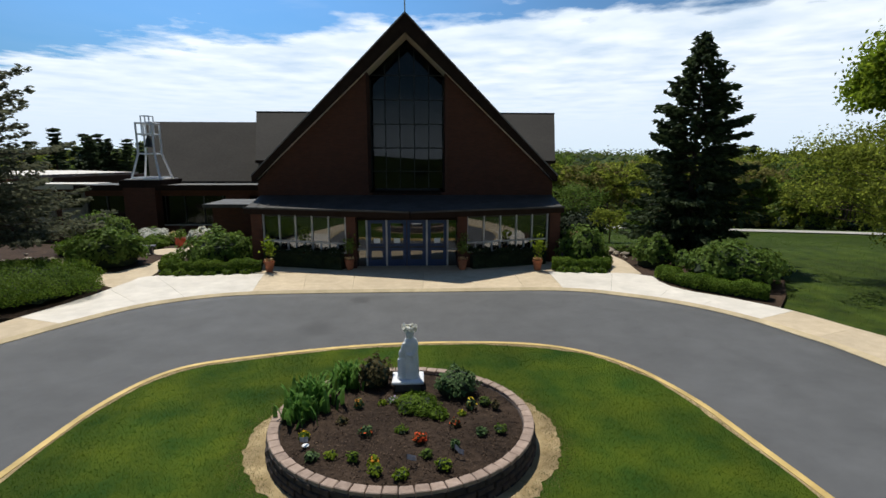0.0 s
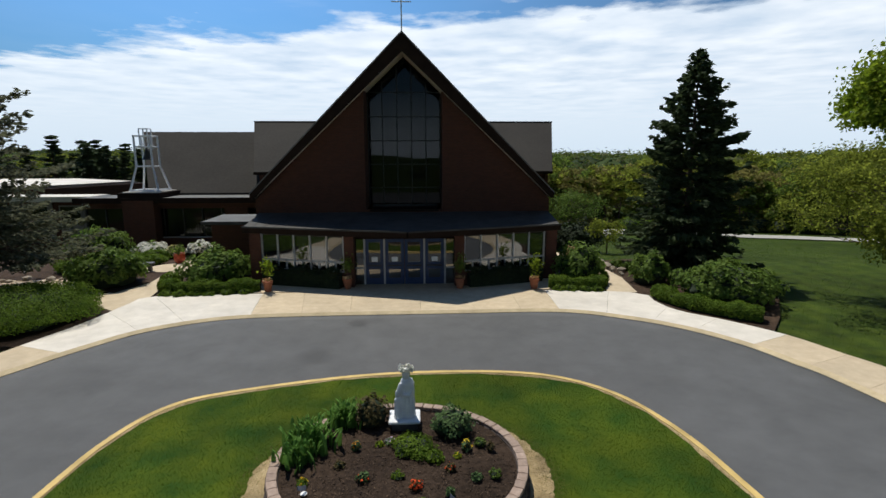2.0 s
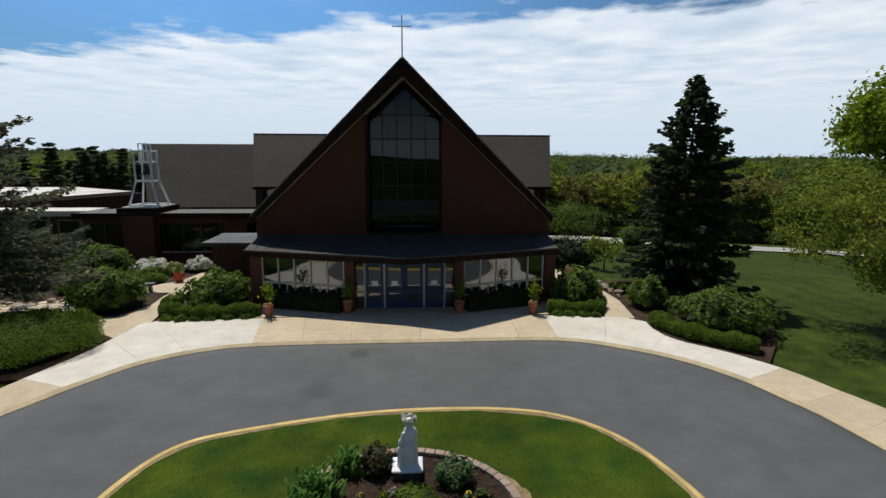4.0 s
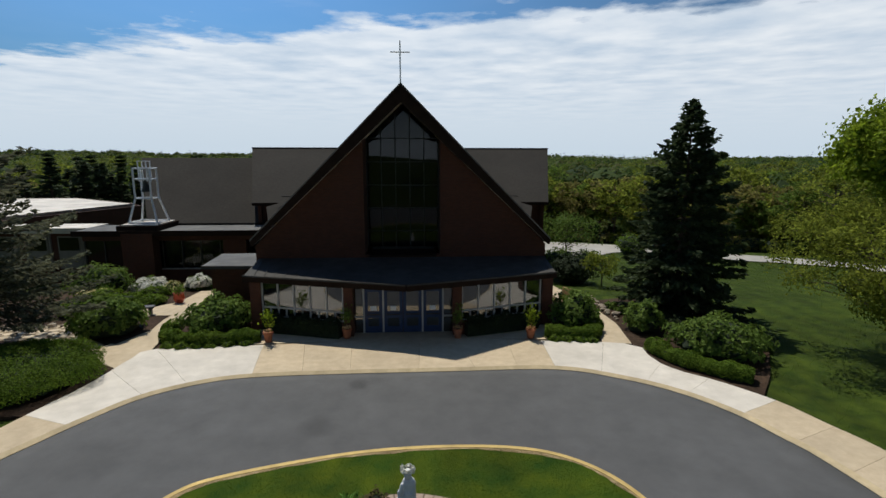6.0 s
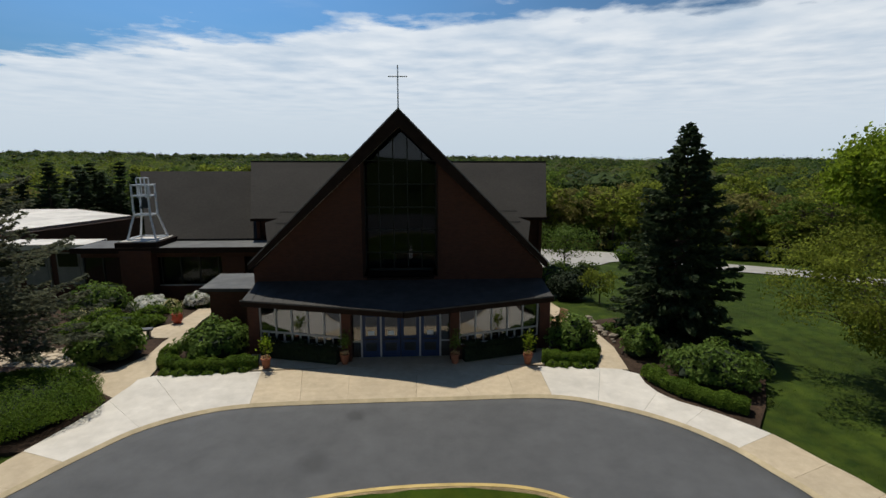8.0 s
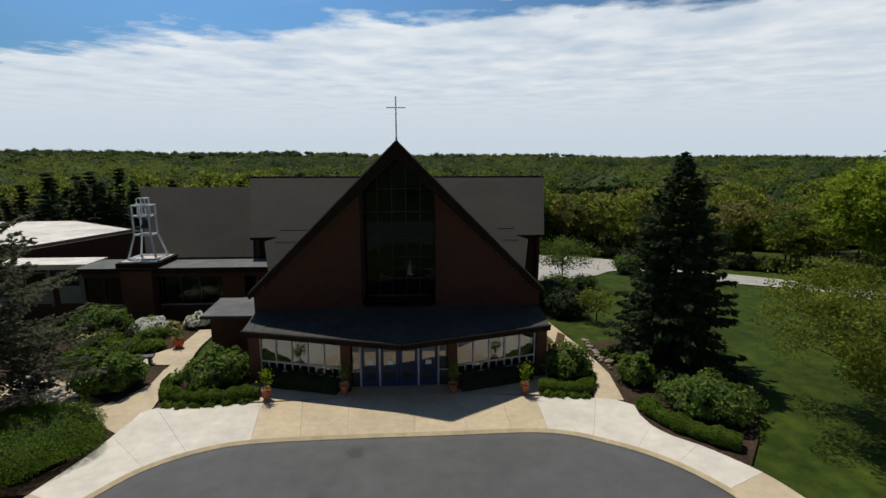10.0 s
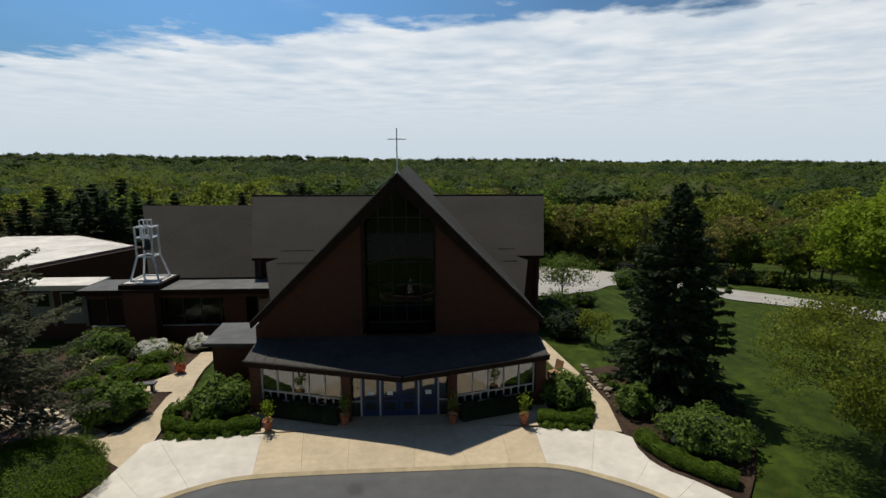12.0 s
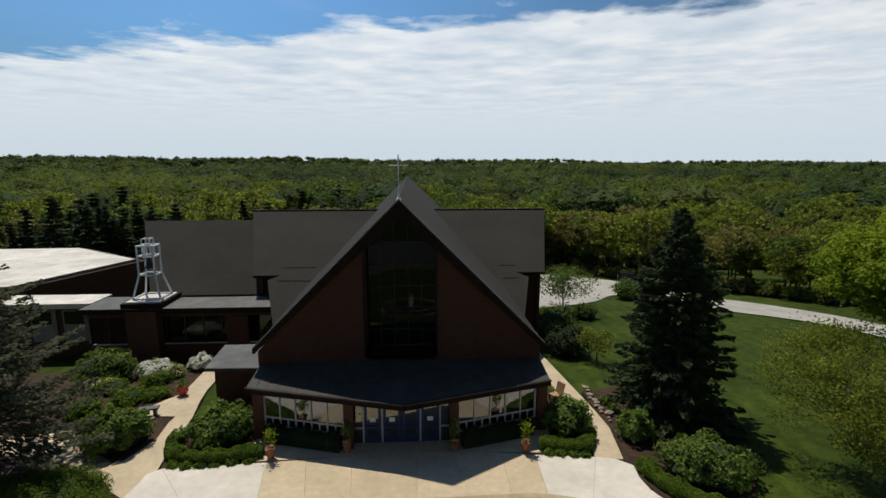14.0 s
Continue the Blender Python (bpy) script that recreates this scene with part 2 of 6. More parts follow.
M_BARK = material("bark", (0.045, 0.032, 0.024), (0.12, 0.09, 0.065), 0.95, 6.0, 0.9, 20, stretch=(1, 1, 0.3))
# dimness of the unlit rooms behind the glass, put into the base colour
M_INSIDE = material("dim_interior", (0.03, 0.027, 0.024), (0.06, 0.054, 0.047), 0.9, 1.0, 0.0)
M_ROCK = material("field_stone", (0.2, 0.16, 0.12), (0.42, 0.36, 0.28), 0.9, 4.0, 0.6, 15, vary=0.2)
L_SPRUCE = leaf_material("spruce_needles", (0.034, 0.052, 0.024), (0.07, 0.095, 0.04), 0.6, 0.32)
L_CEDAR = leaf_material("cedar_needles", (0.085, 0.092, 0.058), (0.16, 0.165, 0.1), 0.7, 0.5, 0.3)
L_YEW = leaf_material("dark_evergreen_leaf", (0.015, 0.026, 0.012), (0.035, 0.052, 0.022), 0.6, 0.12)
L_MAPLE = leaf_material("fresh_maple_leaf", (0.14, 0.21, 0.012), (0.28, 0.35, 0.03), 0.55, 0.5)
L_HEDGE = leaf_material("hedge_leaf", (0.075, 0.135, 0.013), (0.16, 0.235, 0.026), 0.6, 0.4)
L_SHRUB = leaf_material("shrub_leaf", (0.075, 0.135, 0.022), (0.18, 0.25, 0.05), 0.55, 0.4)
L_WOOD = leaf_material("woodland_leaf", (0.15, 0.19, 0.025), (0.26, 0.29, 0.045), 0.6, 0.68, 0.22)
L_WOODD = leaf_material("woodland_leaf_dark", (0.085, 0.14, 0.022), (0.16, 0.22, 0.04), 0.6, 0.65, 0.22)
L_FLOWERY = leaf_material("yellow_blossom", (0.6, 0.52, 0.22), (0.75, 0.68, 0.4), 0.7, 0.2, 0.15)
L_FLOWERW = leaf_material("white_blossom", (0.75, 0.74, 0.66), (0.85, 0.84, 0.78), 0.7, 0.2, 0.1)
L_YELLOW = leaf_material("yellow_blossom", (0.75, 0.5, 0.02), (0.85, 0.65, 0.04), 0.6, 0.2, 0.1)
L_ORANGE = leaf_material("orange_blossom", (0.7, 0.28, 0.03), (0.8, 0.42, 0.05), 0.6, 0.2, 0.15)
L_RED = leaf_material("red_blossom", (0.55, 0.06, 0.02), (0.7, 0.12, 0.03), 0.6, 0.2, 0.15)
L_PINK = leaf_material("violet_blossom", (0.3, 0.22, 0.35), (0.5, 0.4, 0.5), 0.6, 0.2, 0.15)
L_IRIS = leaf_material("iris_blade", (0.08, 0.18, 0.03), (0.16, 0.29, 0.06), 0.45, 0.25, 0.25)
# near-black green: the shade between inner leaves, put into the colour
M_SHADECORE = material("shrub_core", (0.008, 0.016, 0.005), (0.02, 0.035, 0.012), 0.95, 5.0, 0.5, 20)


def oil_spots(ma, spots):
    """Soft dark round stains, each a place in the plan with its radius and depth."""
    nt = ma.node_tree
    N = nt.nodes.new
    base = nt.nodes["Principled BSDF"].inputs["Base Color"]
    geo, ruffle, sway = N("ShaderNodeNewGeometry"), N("ShaderNodeTexNoise"), N("ShaderNodeVectorMath")
    ruffle.inputs["Scale"].default_value = 2.0
    wire(nt, geo.outputs["Position"], ruffle.inputs["Vector"])
    sway.operation = "MULTIPLY_ADD"
    wire(nt, ruffle.outputs["Color"], sway.inputs[0])
    sway.inputs[1].default_value = (0.5, 0.5, 0)
    wire(nt, geo.outputs["Position"], sway.inputs[2])
    for x, y, r, depth in spots:
        dist, mr, mul = N("ShaderNodeVectorMath"), N("ShaderNodeMapRange"), N("ShaderNodeMix")
        dist.operation = "DISTANCE"
        wire(nt, sway.outputs[0], dist.inputs[0])
        dist.inputs[1].default_value = (x + 0.25, y + 0.25, 0)
        mr.interpolation_type = "SMOOTHSTEP"
        mr.inputs[1].default_value, mr.inputs[2].default_value = r * 0.3, r
        mr.inputs[3].default_value, mr.inputs[4].default_value = 1 - depth, 1
        wire(nt, dist.outputs["Value"], mr.inputs[0])
        mul.data_type, mul.blend_type = "RGBA", "MULTIPLY"
        mul.inputs[0].default_value = 1
        wire(nt, base.links[0].from_socket, mul.inputs[6])
        wire(nt, mr.outputs[0], mul.inputs[7])
        wire(nt, mul.outputs[2], base)


oil_spots(M_ASPHALT, [(-1.7, 17.08, 0.45, 0.28), (-2.64, 14.45, 0.8, 0.25), (-8.54, 12.97, 1.1, 0.12)])


def glass_material(name, tint, rough):
    ma = material(name, tint, tint, rough, 1.0, 0.0)
    b = ma.node_tree.nodes["Principled BSDF"]
    b.inputs["Transmission Weight"].default_value = 0.75
    b.inputs["IOR"].default_value = 2.1
    return ma


M_DIMGLASS = glass_material("dim_glass", (0.02, 0.024, 0.028), 0.02)
M_DIMGLASS.node_tree.nodes["Principled BSDF"].inputs["IOR"].default_value = 1.4
M_GLASS = glass_material("tinted_glass", (0.04, 0.05, 0.06), 0.015)
M_GLASS.node_tree.nodes["Principled BSDF"].inputs["IOR"].default_value = 2.3


# ---- mesh helpers ----
def part(name, bm, material, parent=None, label=""):
    me = bpy.data.meshes.new(name)
    if isinstance(bm, tuple):
        me.from_pydata(bm[0], [], bm[1])
        if len(bm) > 2:
            me.polygons.foreach_set("material_index", bm[2])
    else:
        bmesh.ops.recalc_face_normals(bm, faces=bm.faces)
        bm.to_mesh(me)
        bm.free()
    for ma in material if isinstance(material, (list, tuple)) else (material,):
        me.materials.append(ma)
    ob = new(name, me)
    if parent is not None:
        ob.parent = parent
    if label:
        ob["label"] = label
    return ob


def smooth_shade(ob):
    ob.data.polygons.foreach_set("use_smooth", [True] * len(ob.data.polygons))
    return ob


def thing(name, x, y, z, label, category, group="", rz=0.0):
    ob = new(name)
    ob.empty_display_size = 0.2
    ob.location, ob.rotation_euler = (x, y, z), (0, 0, radians(rz))
    return tagged(ob, label, category, group)


def box(bm, x0, x1, y0, y1, z0, z1, bevel=0.0):
    r = bmesh.ops.create_cube(bm, size=1)
    for v in r["verts"]:
        v.co = Vector((x0 + (v.co.x + 0.5) * (x1 - x0), y0 + (v.co.y + 0.5) * (y1 - y0), z0 + (v.co.z + 0.5) * (z1 - z0)))
    if bevel:
        es = {e for v in r["verts"] for e in v.link_edges}
        bmesh.ops.bevel(bm, geom=list(es), offset=bevel, segments=1, affect="EDGES")
    return bm


def boxed(*a, **k):
    return box(bmesh.new(), *a, **k)


def prism(bm, outline, push):
    """A solid between an outline of points in 3D and the same outline pushed along."""
    push = Vector(push)
    a = [bm.verts.new(p) for p in outline]
    b = [bm.verts.new(Vector(p) + push) for p in outline]
    n = len(a)
    bm.faces.new(a)
    bm.faces.new(b[::-1])
    for i in range(n):
        bm.faces.new((a[i], b[i], b[(i + 1) % n], a[(i + 1) % n]))
    return bm


def slab(outline, z0, z1):
    bm = prism(bmesh.new(), [(x, y, z0) for x, y in outline], (0, 0, z1 - z0))
    bmesh.ops.triangulate(bm, faces=[f for f in bm.faces if len(f.verts) > 4])
    return bm


def rod(bm, a, b, r0, r1=None, sides=8):
    a, b = Vector(a), Vector(b)
    r1 = r0 if r1 is None else r1
    q = (b - a).to_track_quat("Z", "Y").to_matrix()
    rings = []
    for c, r in ((a, r0), (b, r1)):
        rings.append([bm.verts.new(c + q @ Vector((r * math.cos(k * 2 * math.pi / sides), r * math.sin(k * 2 * math.pi / sides), 0))) for k in range(sides)])
    for k in range(sides):
        bm.faces.new((rings[0][k], rings[0][(k + 1) % sides], rings[1][(k + 1) % sides], rings[1][k]))
    bm.faces.new(rings[0][::-1])
    bm.faces.new(rings[1])
    return bm


def lathe(bm, profile, sides=20, sx=1.0, sy=1.0, centre=(0, 0)):
    rings = []
    for r, z in profile:
        rings.append([bm.verts.new((centre[0] + r * sx * math.cos(k * 2 * math.pi / sides), centre[1] + r * sy * math.sin(k * 2 * math.pi / sides), z)) for k in range(sides)])
    for a, b in zip(rings, rings[1:]):
        for k in range(sides):
            bm.faces.new((a[k], a[(k + 1) % sides], b[(k + 1) % sides], b[k]))
    bm.faces.new(rings[0][::-1])
    bm.faces.new(rings[-1])
    return bm


def glide(points, per=8, closed=False):
    """A smooth curve through points in the plan."""
    n, out = len(points), []
    for i in range(n if closed else n - 1):
        p = [points[(i + k) % n] if closed else points[min(max(i + k, 0), n - 1)] for k in (-1, 0, 1, 2)]
        for j in range(per):
            t = j / per
            out.append(tuple(0.5 * (2 * p[1][c] + (p[2][c] - p[0][c]) * t + (2 * p[0][c] - 5 * p[1][c] + 4 * p[2][c] - p[3][c]) * t * t
                             + (3 * p[1][c] - p[0][c] - 3 * p[2][c] + p[3][c]) * t ** 3) for c in (0, 1)))
    if not closed:
        out.append(tuple(points[-1]))
    return out


def offset(curve, d, closed=False):
    """The curve moved to its left by d."""
    n, out = len(curve), []
    for i in range(n):
        a, b = (curve[i - 1], curve[(i + 1) % n]) if closed else (curve[max(i - 1, 0)], curve[min(i + 1, n - 1)])
        dx, dy = b[0] - a[0], b[1] - a[1]
        k = math.hypot(dx, dy) or 1
        out.append((curve[i][0] - dy / k * d, curve[i][1] + dx / k * d))
    return out


def ribbon(inner, outer, z0, z1, closed=False, bevel=0.0):
    """A solid band between two curves with as many points."""
    bm = bmesh.new()
    n = len(inner)
    rows = []
    for (ax, ay), (bx, by) in zip(inner, outer):
        rows.append([bm.verts.new(p) for p in ((ax, ay, z0), (ax, ay, z1), (bx, by, z1), (bx, by, z0))])
    for i in range(n if closed else n - 1):
        a, b = rows[i], rows[(i + 1) % n]
        for k in range(4):
            bm.faces.new((a[k], b[k], b[(k + 1) % 4], a[(k + 1) % 4]))
    if not closed:
        bm.faces.new(rows[0])
        bm.faces.new(rows[-1][::-1])
    return bm


# ---- leaves and plants ----
def leaf_cards(rng, centres, size, flat=0.0, long=1.6, aim=None, face=None, loose=0.55):
    """A small folded leaf at each centre, turned at random. flat pulls the leaves level; aim points them; face turns their upper side that way."""
    n = len(centres)
    if face is not None:
        nrm = face + rng.normal(size=(n, 3)) * loose
        nrm /= np.linalg.norm(nrm, axis=1)[:, None] + 1e-9
        d = np.cross(nrm, rng.normal(size=(n, 3)))
        d /= np.linalg.norm(d, axis=1)[:, None] + 1e-9
        e = np.cross(nrm, d)
    else:
        d = rng.normal(size=(n, 3))
        if aim is not None:
            d = d * 0.6 + aim
        d[:, 2] *= 1 - flat
        d /= np.linalg.norm(d, axis=1)[:, None] + 1e-9
        e = np.cross(d, rng.normal(size=(n, 3)))
        e /= np.linalg.norm(e, axis=1)[:, None] + 1e-9
    s = size * rng.uniform(0.6, 1.3, size=(n, 1))
    tip, side = d * s * long * 0.5, e * s * 0.5
    up = np.cross(d, e) * s * 0.12
    v = np.stack([centres - tip, centres + side + up, centres + tip, centres - side + up], axis=1).reshape(-1, 3)
    i = np.arange(n) * 4
    return v, np.stack([i, i + 1, i + 2, i + 3], axis=1)


def lump(rng, centre, radii, rough=0.18, level=2, floor=None):
    """An uneven ball, for the shaded inside of a plant."""
    bm = bmesh.new()
    bmesh.ops.create_icosphere(bm, subdivisions=level, radius=1)
    off = Vector(rng.uniform(-50, 50, 3))
    vs = []
    for v in bm.verts:
        k = 1 + rough * 2 * noise.noise(v.co * 2.3 + off)
        p = [centre[i] + v.co[i] * radii[i] * k for i in range(3)]
        if floor is not None:
            p[2] = max(p[2], floor)
        vs.append(p)
    fs = [[v.index for v in f.verts] for f in bm.faces]
    bm.free()
    return np.array(vs), fs


def shell(rng, n, radii, rough=0.2, inner=0.75, low=-0.2):
    """Points near the surface of an uneven dome about the origin."""
    d = rng.normal(size=(int(n * 1.7), 3))
    d /= np.linalg.norm(d, axis=1)[:, None]
    d = d[d[:, 2] > low][:n]
    ph = rng.uniform(0, 6, 6)
    k = 1 + rough * (np.sin(d[:, 0] * 5 + ph[0]) * np.sin(d[:, 1] * 5 + ph[1]) + 0.6 * np.sin(d[:, 2] * 9 + ph[2]) * np.sin(d[:, 0] * 9 + ph[3]))
    r = rng.uniform(inner, 1.04, size=len(d)) * k
    return d * r[:, None] * np.array(radii), d


def shrub(name, x, y, r, h, leaf, label, category="shrub", n=1500, size=0.09, seed=0, ry=None, flower=None, share=0.0, group="", z=0.0, rough=0.2):
    rng = np.random.default_rng(seed)
    ry = ry or r
    pts, d = shell(rng, n, (r, ry, h * 0.62), rough)
    pts[:, 2] += h * 0.38
    pts[:, 2] = np.maximum(pts[:, 2], 0.02)
    v, f = leaf_cards(rng, pts, size, face=d + np.array([0, 0, 0.35]))
    # added dark lump that stands for the shade inside the shrub
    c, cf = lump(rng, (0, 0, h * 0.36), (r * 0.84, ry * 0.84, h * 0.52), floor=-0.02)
    pieces = [("shrub_core", c, cf, M_SHADECORE), ("foliage", v, f, leaf)]
    if flower:
        fp, fd = shell(rng, int(n * share), (r * 1.02, ry * 1.02, h * 0.64), rough, 0.95, 0.0)
        fp[:, 2] += h * 0.38
        fv, ff = leaf_cards(rng, fp, size * 1.1, long=1.0, face=fd + np.array([0, 0, 0.3]))
        pieces.append(("blossom", fv, ff, flower))
    ob = thing(name, x, y, z + (0.0 if y < 27 else -0.11 * (y - 27)), label, category, group)
    for piece, pv, pf, ma in pieces:
        part(piece, (np.asarray(pv).tolist(), np.asarray(pf).tolist()), ma, ob)
    return ob


def hedge(name, points, width, height, leaf, label, n=3000, size=0.06, seed=0, category="hedge"):
    """A clipped hedge along a curve."""
    rng = np.random.default_rng(seed)
    line = np.array(glide(points, 6))
    seg = np.linalg.norm(np.diff(line, axis=0), axis=1)
    cum = np.concatenate([[0], np.cumsum(seg)])
    s = rng.uniform(0, cum[-1], n)
    cx, cy = np.interp(s, cum, line[:, 0]), np.interp(s, cum, line[:, 1])
    a = rng.uniform(0.05, math.pi - 0.05, n)
    wob = 1 + 0.1 * np.sin(s * 4.1) + 0.06 * np.sin(s * 9.7 + 1)
    tx, ty = np.interp(s + 0.1, cum, line[:, 0]) - np.interp(s - 0.1, cum, line[:, 0]), np.interp(s + 0.1, cum, line[:, 1]) - np.interp(s - 0.1, cum, line[:, 1])
    k = np.hypot(tx, ty) + 1e-9
    u = np.sign(np.cos(a)) * np.abs(np.cos(a)) ** 0.6 * width / 2 * wob * rng.uniform(0.85, 1.06, n)
    z = np.abs(np.sin(a)) ** 0.5 * height * wob * rng.uniform(0.88, 1.05, n)
    pts = np.stack([cx - ty / k * u, cy + tx / k * u, z], axis=1)
    out = np.stack([-ty / k * u / width * 2, tx / k * u / width * 2, np.abs(np.sin(a)) ** 0.5], axis=1)
    v, f = leaf_cards(rng, pts, size, face=out)
    lst = [tuple(p) for p in line]
    # dark filler added as the hedge's inner shade
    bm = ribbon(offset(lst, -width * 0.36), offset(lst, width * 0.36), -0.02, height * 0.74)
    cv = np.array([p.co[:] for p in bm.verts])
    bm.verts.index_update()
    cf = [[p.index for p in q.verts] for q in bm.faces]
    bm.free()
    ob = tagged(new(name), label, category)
    part("shrub_core", (cv.tolist(), cf), M_SHADECORE, ob)
    part("foliage", (v.tolist(), f.tolist()), leaf, ob)
    return ob


def limb(bm, rng, a, b, r0, r1, bends=3, wander=0.12):
    a, b = Vector(a), Vector(b)
    span = (b - a).length
    last, lr = a, r0
    for i in range(1, bends + 1):
        t = i / bends
        p = a.lerp(b, t) + Vector(rng.normal(size=3)) * wander * span * (0.25 if i < bends else 0)
        r = r0 + (r1 - r0) * t
        rod(bm, last, p, lr, r, 6)
        last, lr = p, r


def broadleaf(name, x, y, z, height, radius, leaf, label, seed=0, clumps=60, per=70, size=0.22, bole=0.3, trunk=0.2, spread=0.9,
              squash=0.8, thin=0.0, group="", category="tree"):
    """A tree: tapered trunk, limbs to each clump, leaves in clumps with gaps."""
    rng = np.random.default_rng(seed)
    ob = thing(name, x, y, z, label, category, group)
    bm = bmesh.new()
    top = Vector((rng.normal() * 0.2, rng.normal() * 0.2, height * 0.8))
    limb(bm, rng, (0, 0, -0.1), (0, 0, height * bole), trunk, trunk * 0.8, 2, 0.03)
    limb(bm, rng, (0, 0, height * bole), top, trunk * 0.8, trunk * 0.15, 5, 0.06)
    cz, hz = height * (bole + 1) / 2, height * (1 - bole) / 2
    vs, fs = [], []
    k = 0
    for i in range(clumps):
        d = rng.normal(size=3)
        d /= np.linalg.norm(d)
        r = rng.uniform(0.35, 1.0) ** 0.6 * (1 - 0.25 * max(d[2], 0) ** 2)
        c = np.array([d[0] * radius * r, d[1] * radius * r, cz + d[2] * hz * r * 0.95])
        start = Vector((0, 0, max(height * bole * 0.9, min(c[2] - 0.35 * np.hypot(c[0], c[1]), height * 0.75))))
        limb(bm, rng, start, c, trunk * 0.28, 0.012, 4, 0.2)
        m = int(per * rng.uniform(0.5, 1.3) * (1 - thin * rng.uniform(0, 1)))
        s = radius * spread * rng.uniform(0.16, 0.3)
        ball, out = shell(rng, m, (s * 1.6, s * 1.6, s * 1.6 * squash), 0.2, 0.45, -0.55)
        v, f = leaf_cards(rng, c + ball, size, face=out + np.array([0, 0, 0.25]), loose=0.7)
        vs.append(v)
        fs.append(f + k)
        k += len(v)
    part("trunk", bm, M_BARK, ob, "brown bark trunk with bare limbs")
    part("crown", (np.concatenate(vs).tolist(), np.concatenate(fs).tolist()), leaf, ob)
    return ob


def conifer(name, x, y, z, height, radius, leaf, label, seed=0, levels=34, boughs=11, per=34, size=0.3, group="", skirt=0.06, full=0.85, droop=0.28):
    rng = np.random.default_rng(seed)
    ob = thing(name, x, y, z, label, "conifer", group)
    bm = bmesh.new()
    rod(bm, (0, 0, -0.1), (0, 0, height * 0.97), height * 0.018, 0.02, 8)
    allp, alld = [], []
    for i in range(levels):
        t = i / (levels - 1)
        zz = height * (skirt + (0.97 - skirt) * t)
        reach = radius * (1 - t) ** full * (0.9 + 0.2 * math.sin(i * 2.1)) + 0.12
        for j in range(max(5, int(boughs * (1 - 0.5 * t)))):
            a = rng.uniform(0, 2 * math.pi)
            length = reach * rng.uniform(0.62, 1.12)
            sag = -droop * length * (1 - t) + 0.25 * length * t
            tip = np.array([math.cos(a) * length, math.sin(a) * length, zz + sag])
            base = np.array([0, 0, zz + 0.05 * length])
            if length > 0.8:
                rod(bm, base, base * 0.25 + tip * 0.75, 0.03, 0.012, 4)
            m = max(5, int(per * length / radius))
            s = rng.uniform(0.18, 1.0, m) ** 0.75
            p = base + (tip - base) * s[:, None]
            p[:, 2] += 0.12 * length * (s - 0.4) ** 2 * 3
            w = length * 0.22 * (1.1 - s)
            side = np.array([-math.sin(a), math.cos(a), 0])
            p += side * (rng.uniform(-1, 1, m) * w)[:, None]
            p[:, 2] += rng.normal(size=m) * 0.06
            allp.append(p)
            alld.append(np.tile((tip - base) / length, (m, 1)) + side * rng.uniform(-0.7, 0.7, (m, 1)))
    pts, d = np.concatenate(allp), np.concatenate(alld)
    v, f = leaf_cards(rng, pts, size, 0.0, 2.2, aim=d * 1.6)
    part("trunk", bm, M_BARK, ob)
    part("crown", (v.tolist(), f.tolist()), leaf, ob)
    return ob


# ---- ground, drive and walks ----
def lie(x, y):
    """The height of the land by the building: level in front, falling away behind."""
    return 0.0 if y < 27 else max(-7.5, -0.11 * (y - 27))


def ground_height(x, y):
    """The land by the building, then a wooded valley and far hills."""
    away = max(0.0, y - 62.0, abs(x + 5) - 75.0, -y - 60.0)
    z = lie(x, y) - 0.07 - (0.4 if abs(x) < 10.5 and -40 < y < 16 else 0.0) - (4.0 * min(1.0, away / 70.0) if y < 62 else 0.0)
    if away > 160:
        k = min(1.0, (away - 160) / 1100)
        z += k * (2 + 15 * noise.noise(Vector((x / 380, y / 700, 3.1))) + 5 * noise.noise(Vector((x / 120, y / 300, 8.1))) + (11 if x < 0 else -2) * min(1, abs(x) / 400))
    return z


def draped(outline, up, thick=0.15):
    """A slab that follows the land."""
    bm = slab(outline, -thick, 0.0)
    bmesh.ops.triangulate(bm, faces=bm.faces)
    for _ in range(4):
        es = [e for e in bm.edges if e.calc_length() > 2.0]
        if es:
            bmesh.ops.subdivide_edges(bm, edges=es, cuts=1)
            bmesh.ops.triangulate(bm, faces=[f for f in bm.faces if len(f.verts) > 3])
    for v in bm.verts:
        v.co.z += up + lie(v.co.x, v.co.y)
    return bm


M_FLOOR = material("forest_floor", (0.04, 0.048, 0.016), (0.085, 0.092, 0.03), 0.95, 0.3, 0.5, 3, stain=0.3, stain_scale=0.02, spec=0.05)


def build_ground():
    ticks = [math.sinh(k / 46 * 5.6) / math.sinh(5.6) * 3200 for k in range(-46, 47)]
    n = len(ticks)
    vs = [(x, y + 20, ground_height(x, y + 20)) for y in ticks for x in ticks]
    fs = [(j * n + i, j * n + i + 1, (j + 1) * n + i + 1, (j + 1) * n + i) for j in range(n - 1) for i in range(n - 1)]
    far = [1 if (vs[f[0]][1] > 84 or abs(vs[f[0]][0] + 5) > 62) and vs[f[0]][1] > 0 else 0 for f in fs]
    ob = part("ground", (vs, fs, far), [M_GRASS, M_FLOOR])
    tagged(ob, "mown green grass lawn rolling away to a wooded valley", "ground", kind="structure")


build_ground()

ISLAND = -0.26                                        # the island lies a little lower than the walk


def isle(x, y):
    """A place on the island, set out from its middle line."""
    return 0.45 + (x - 0.45) * 1.048, y * 1.048


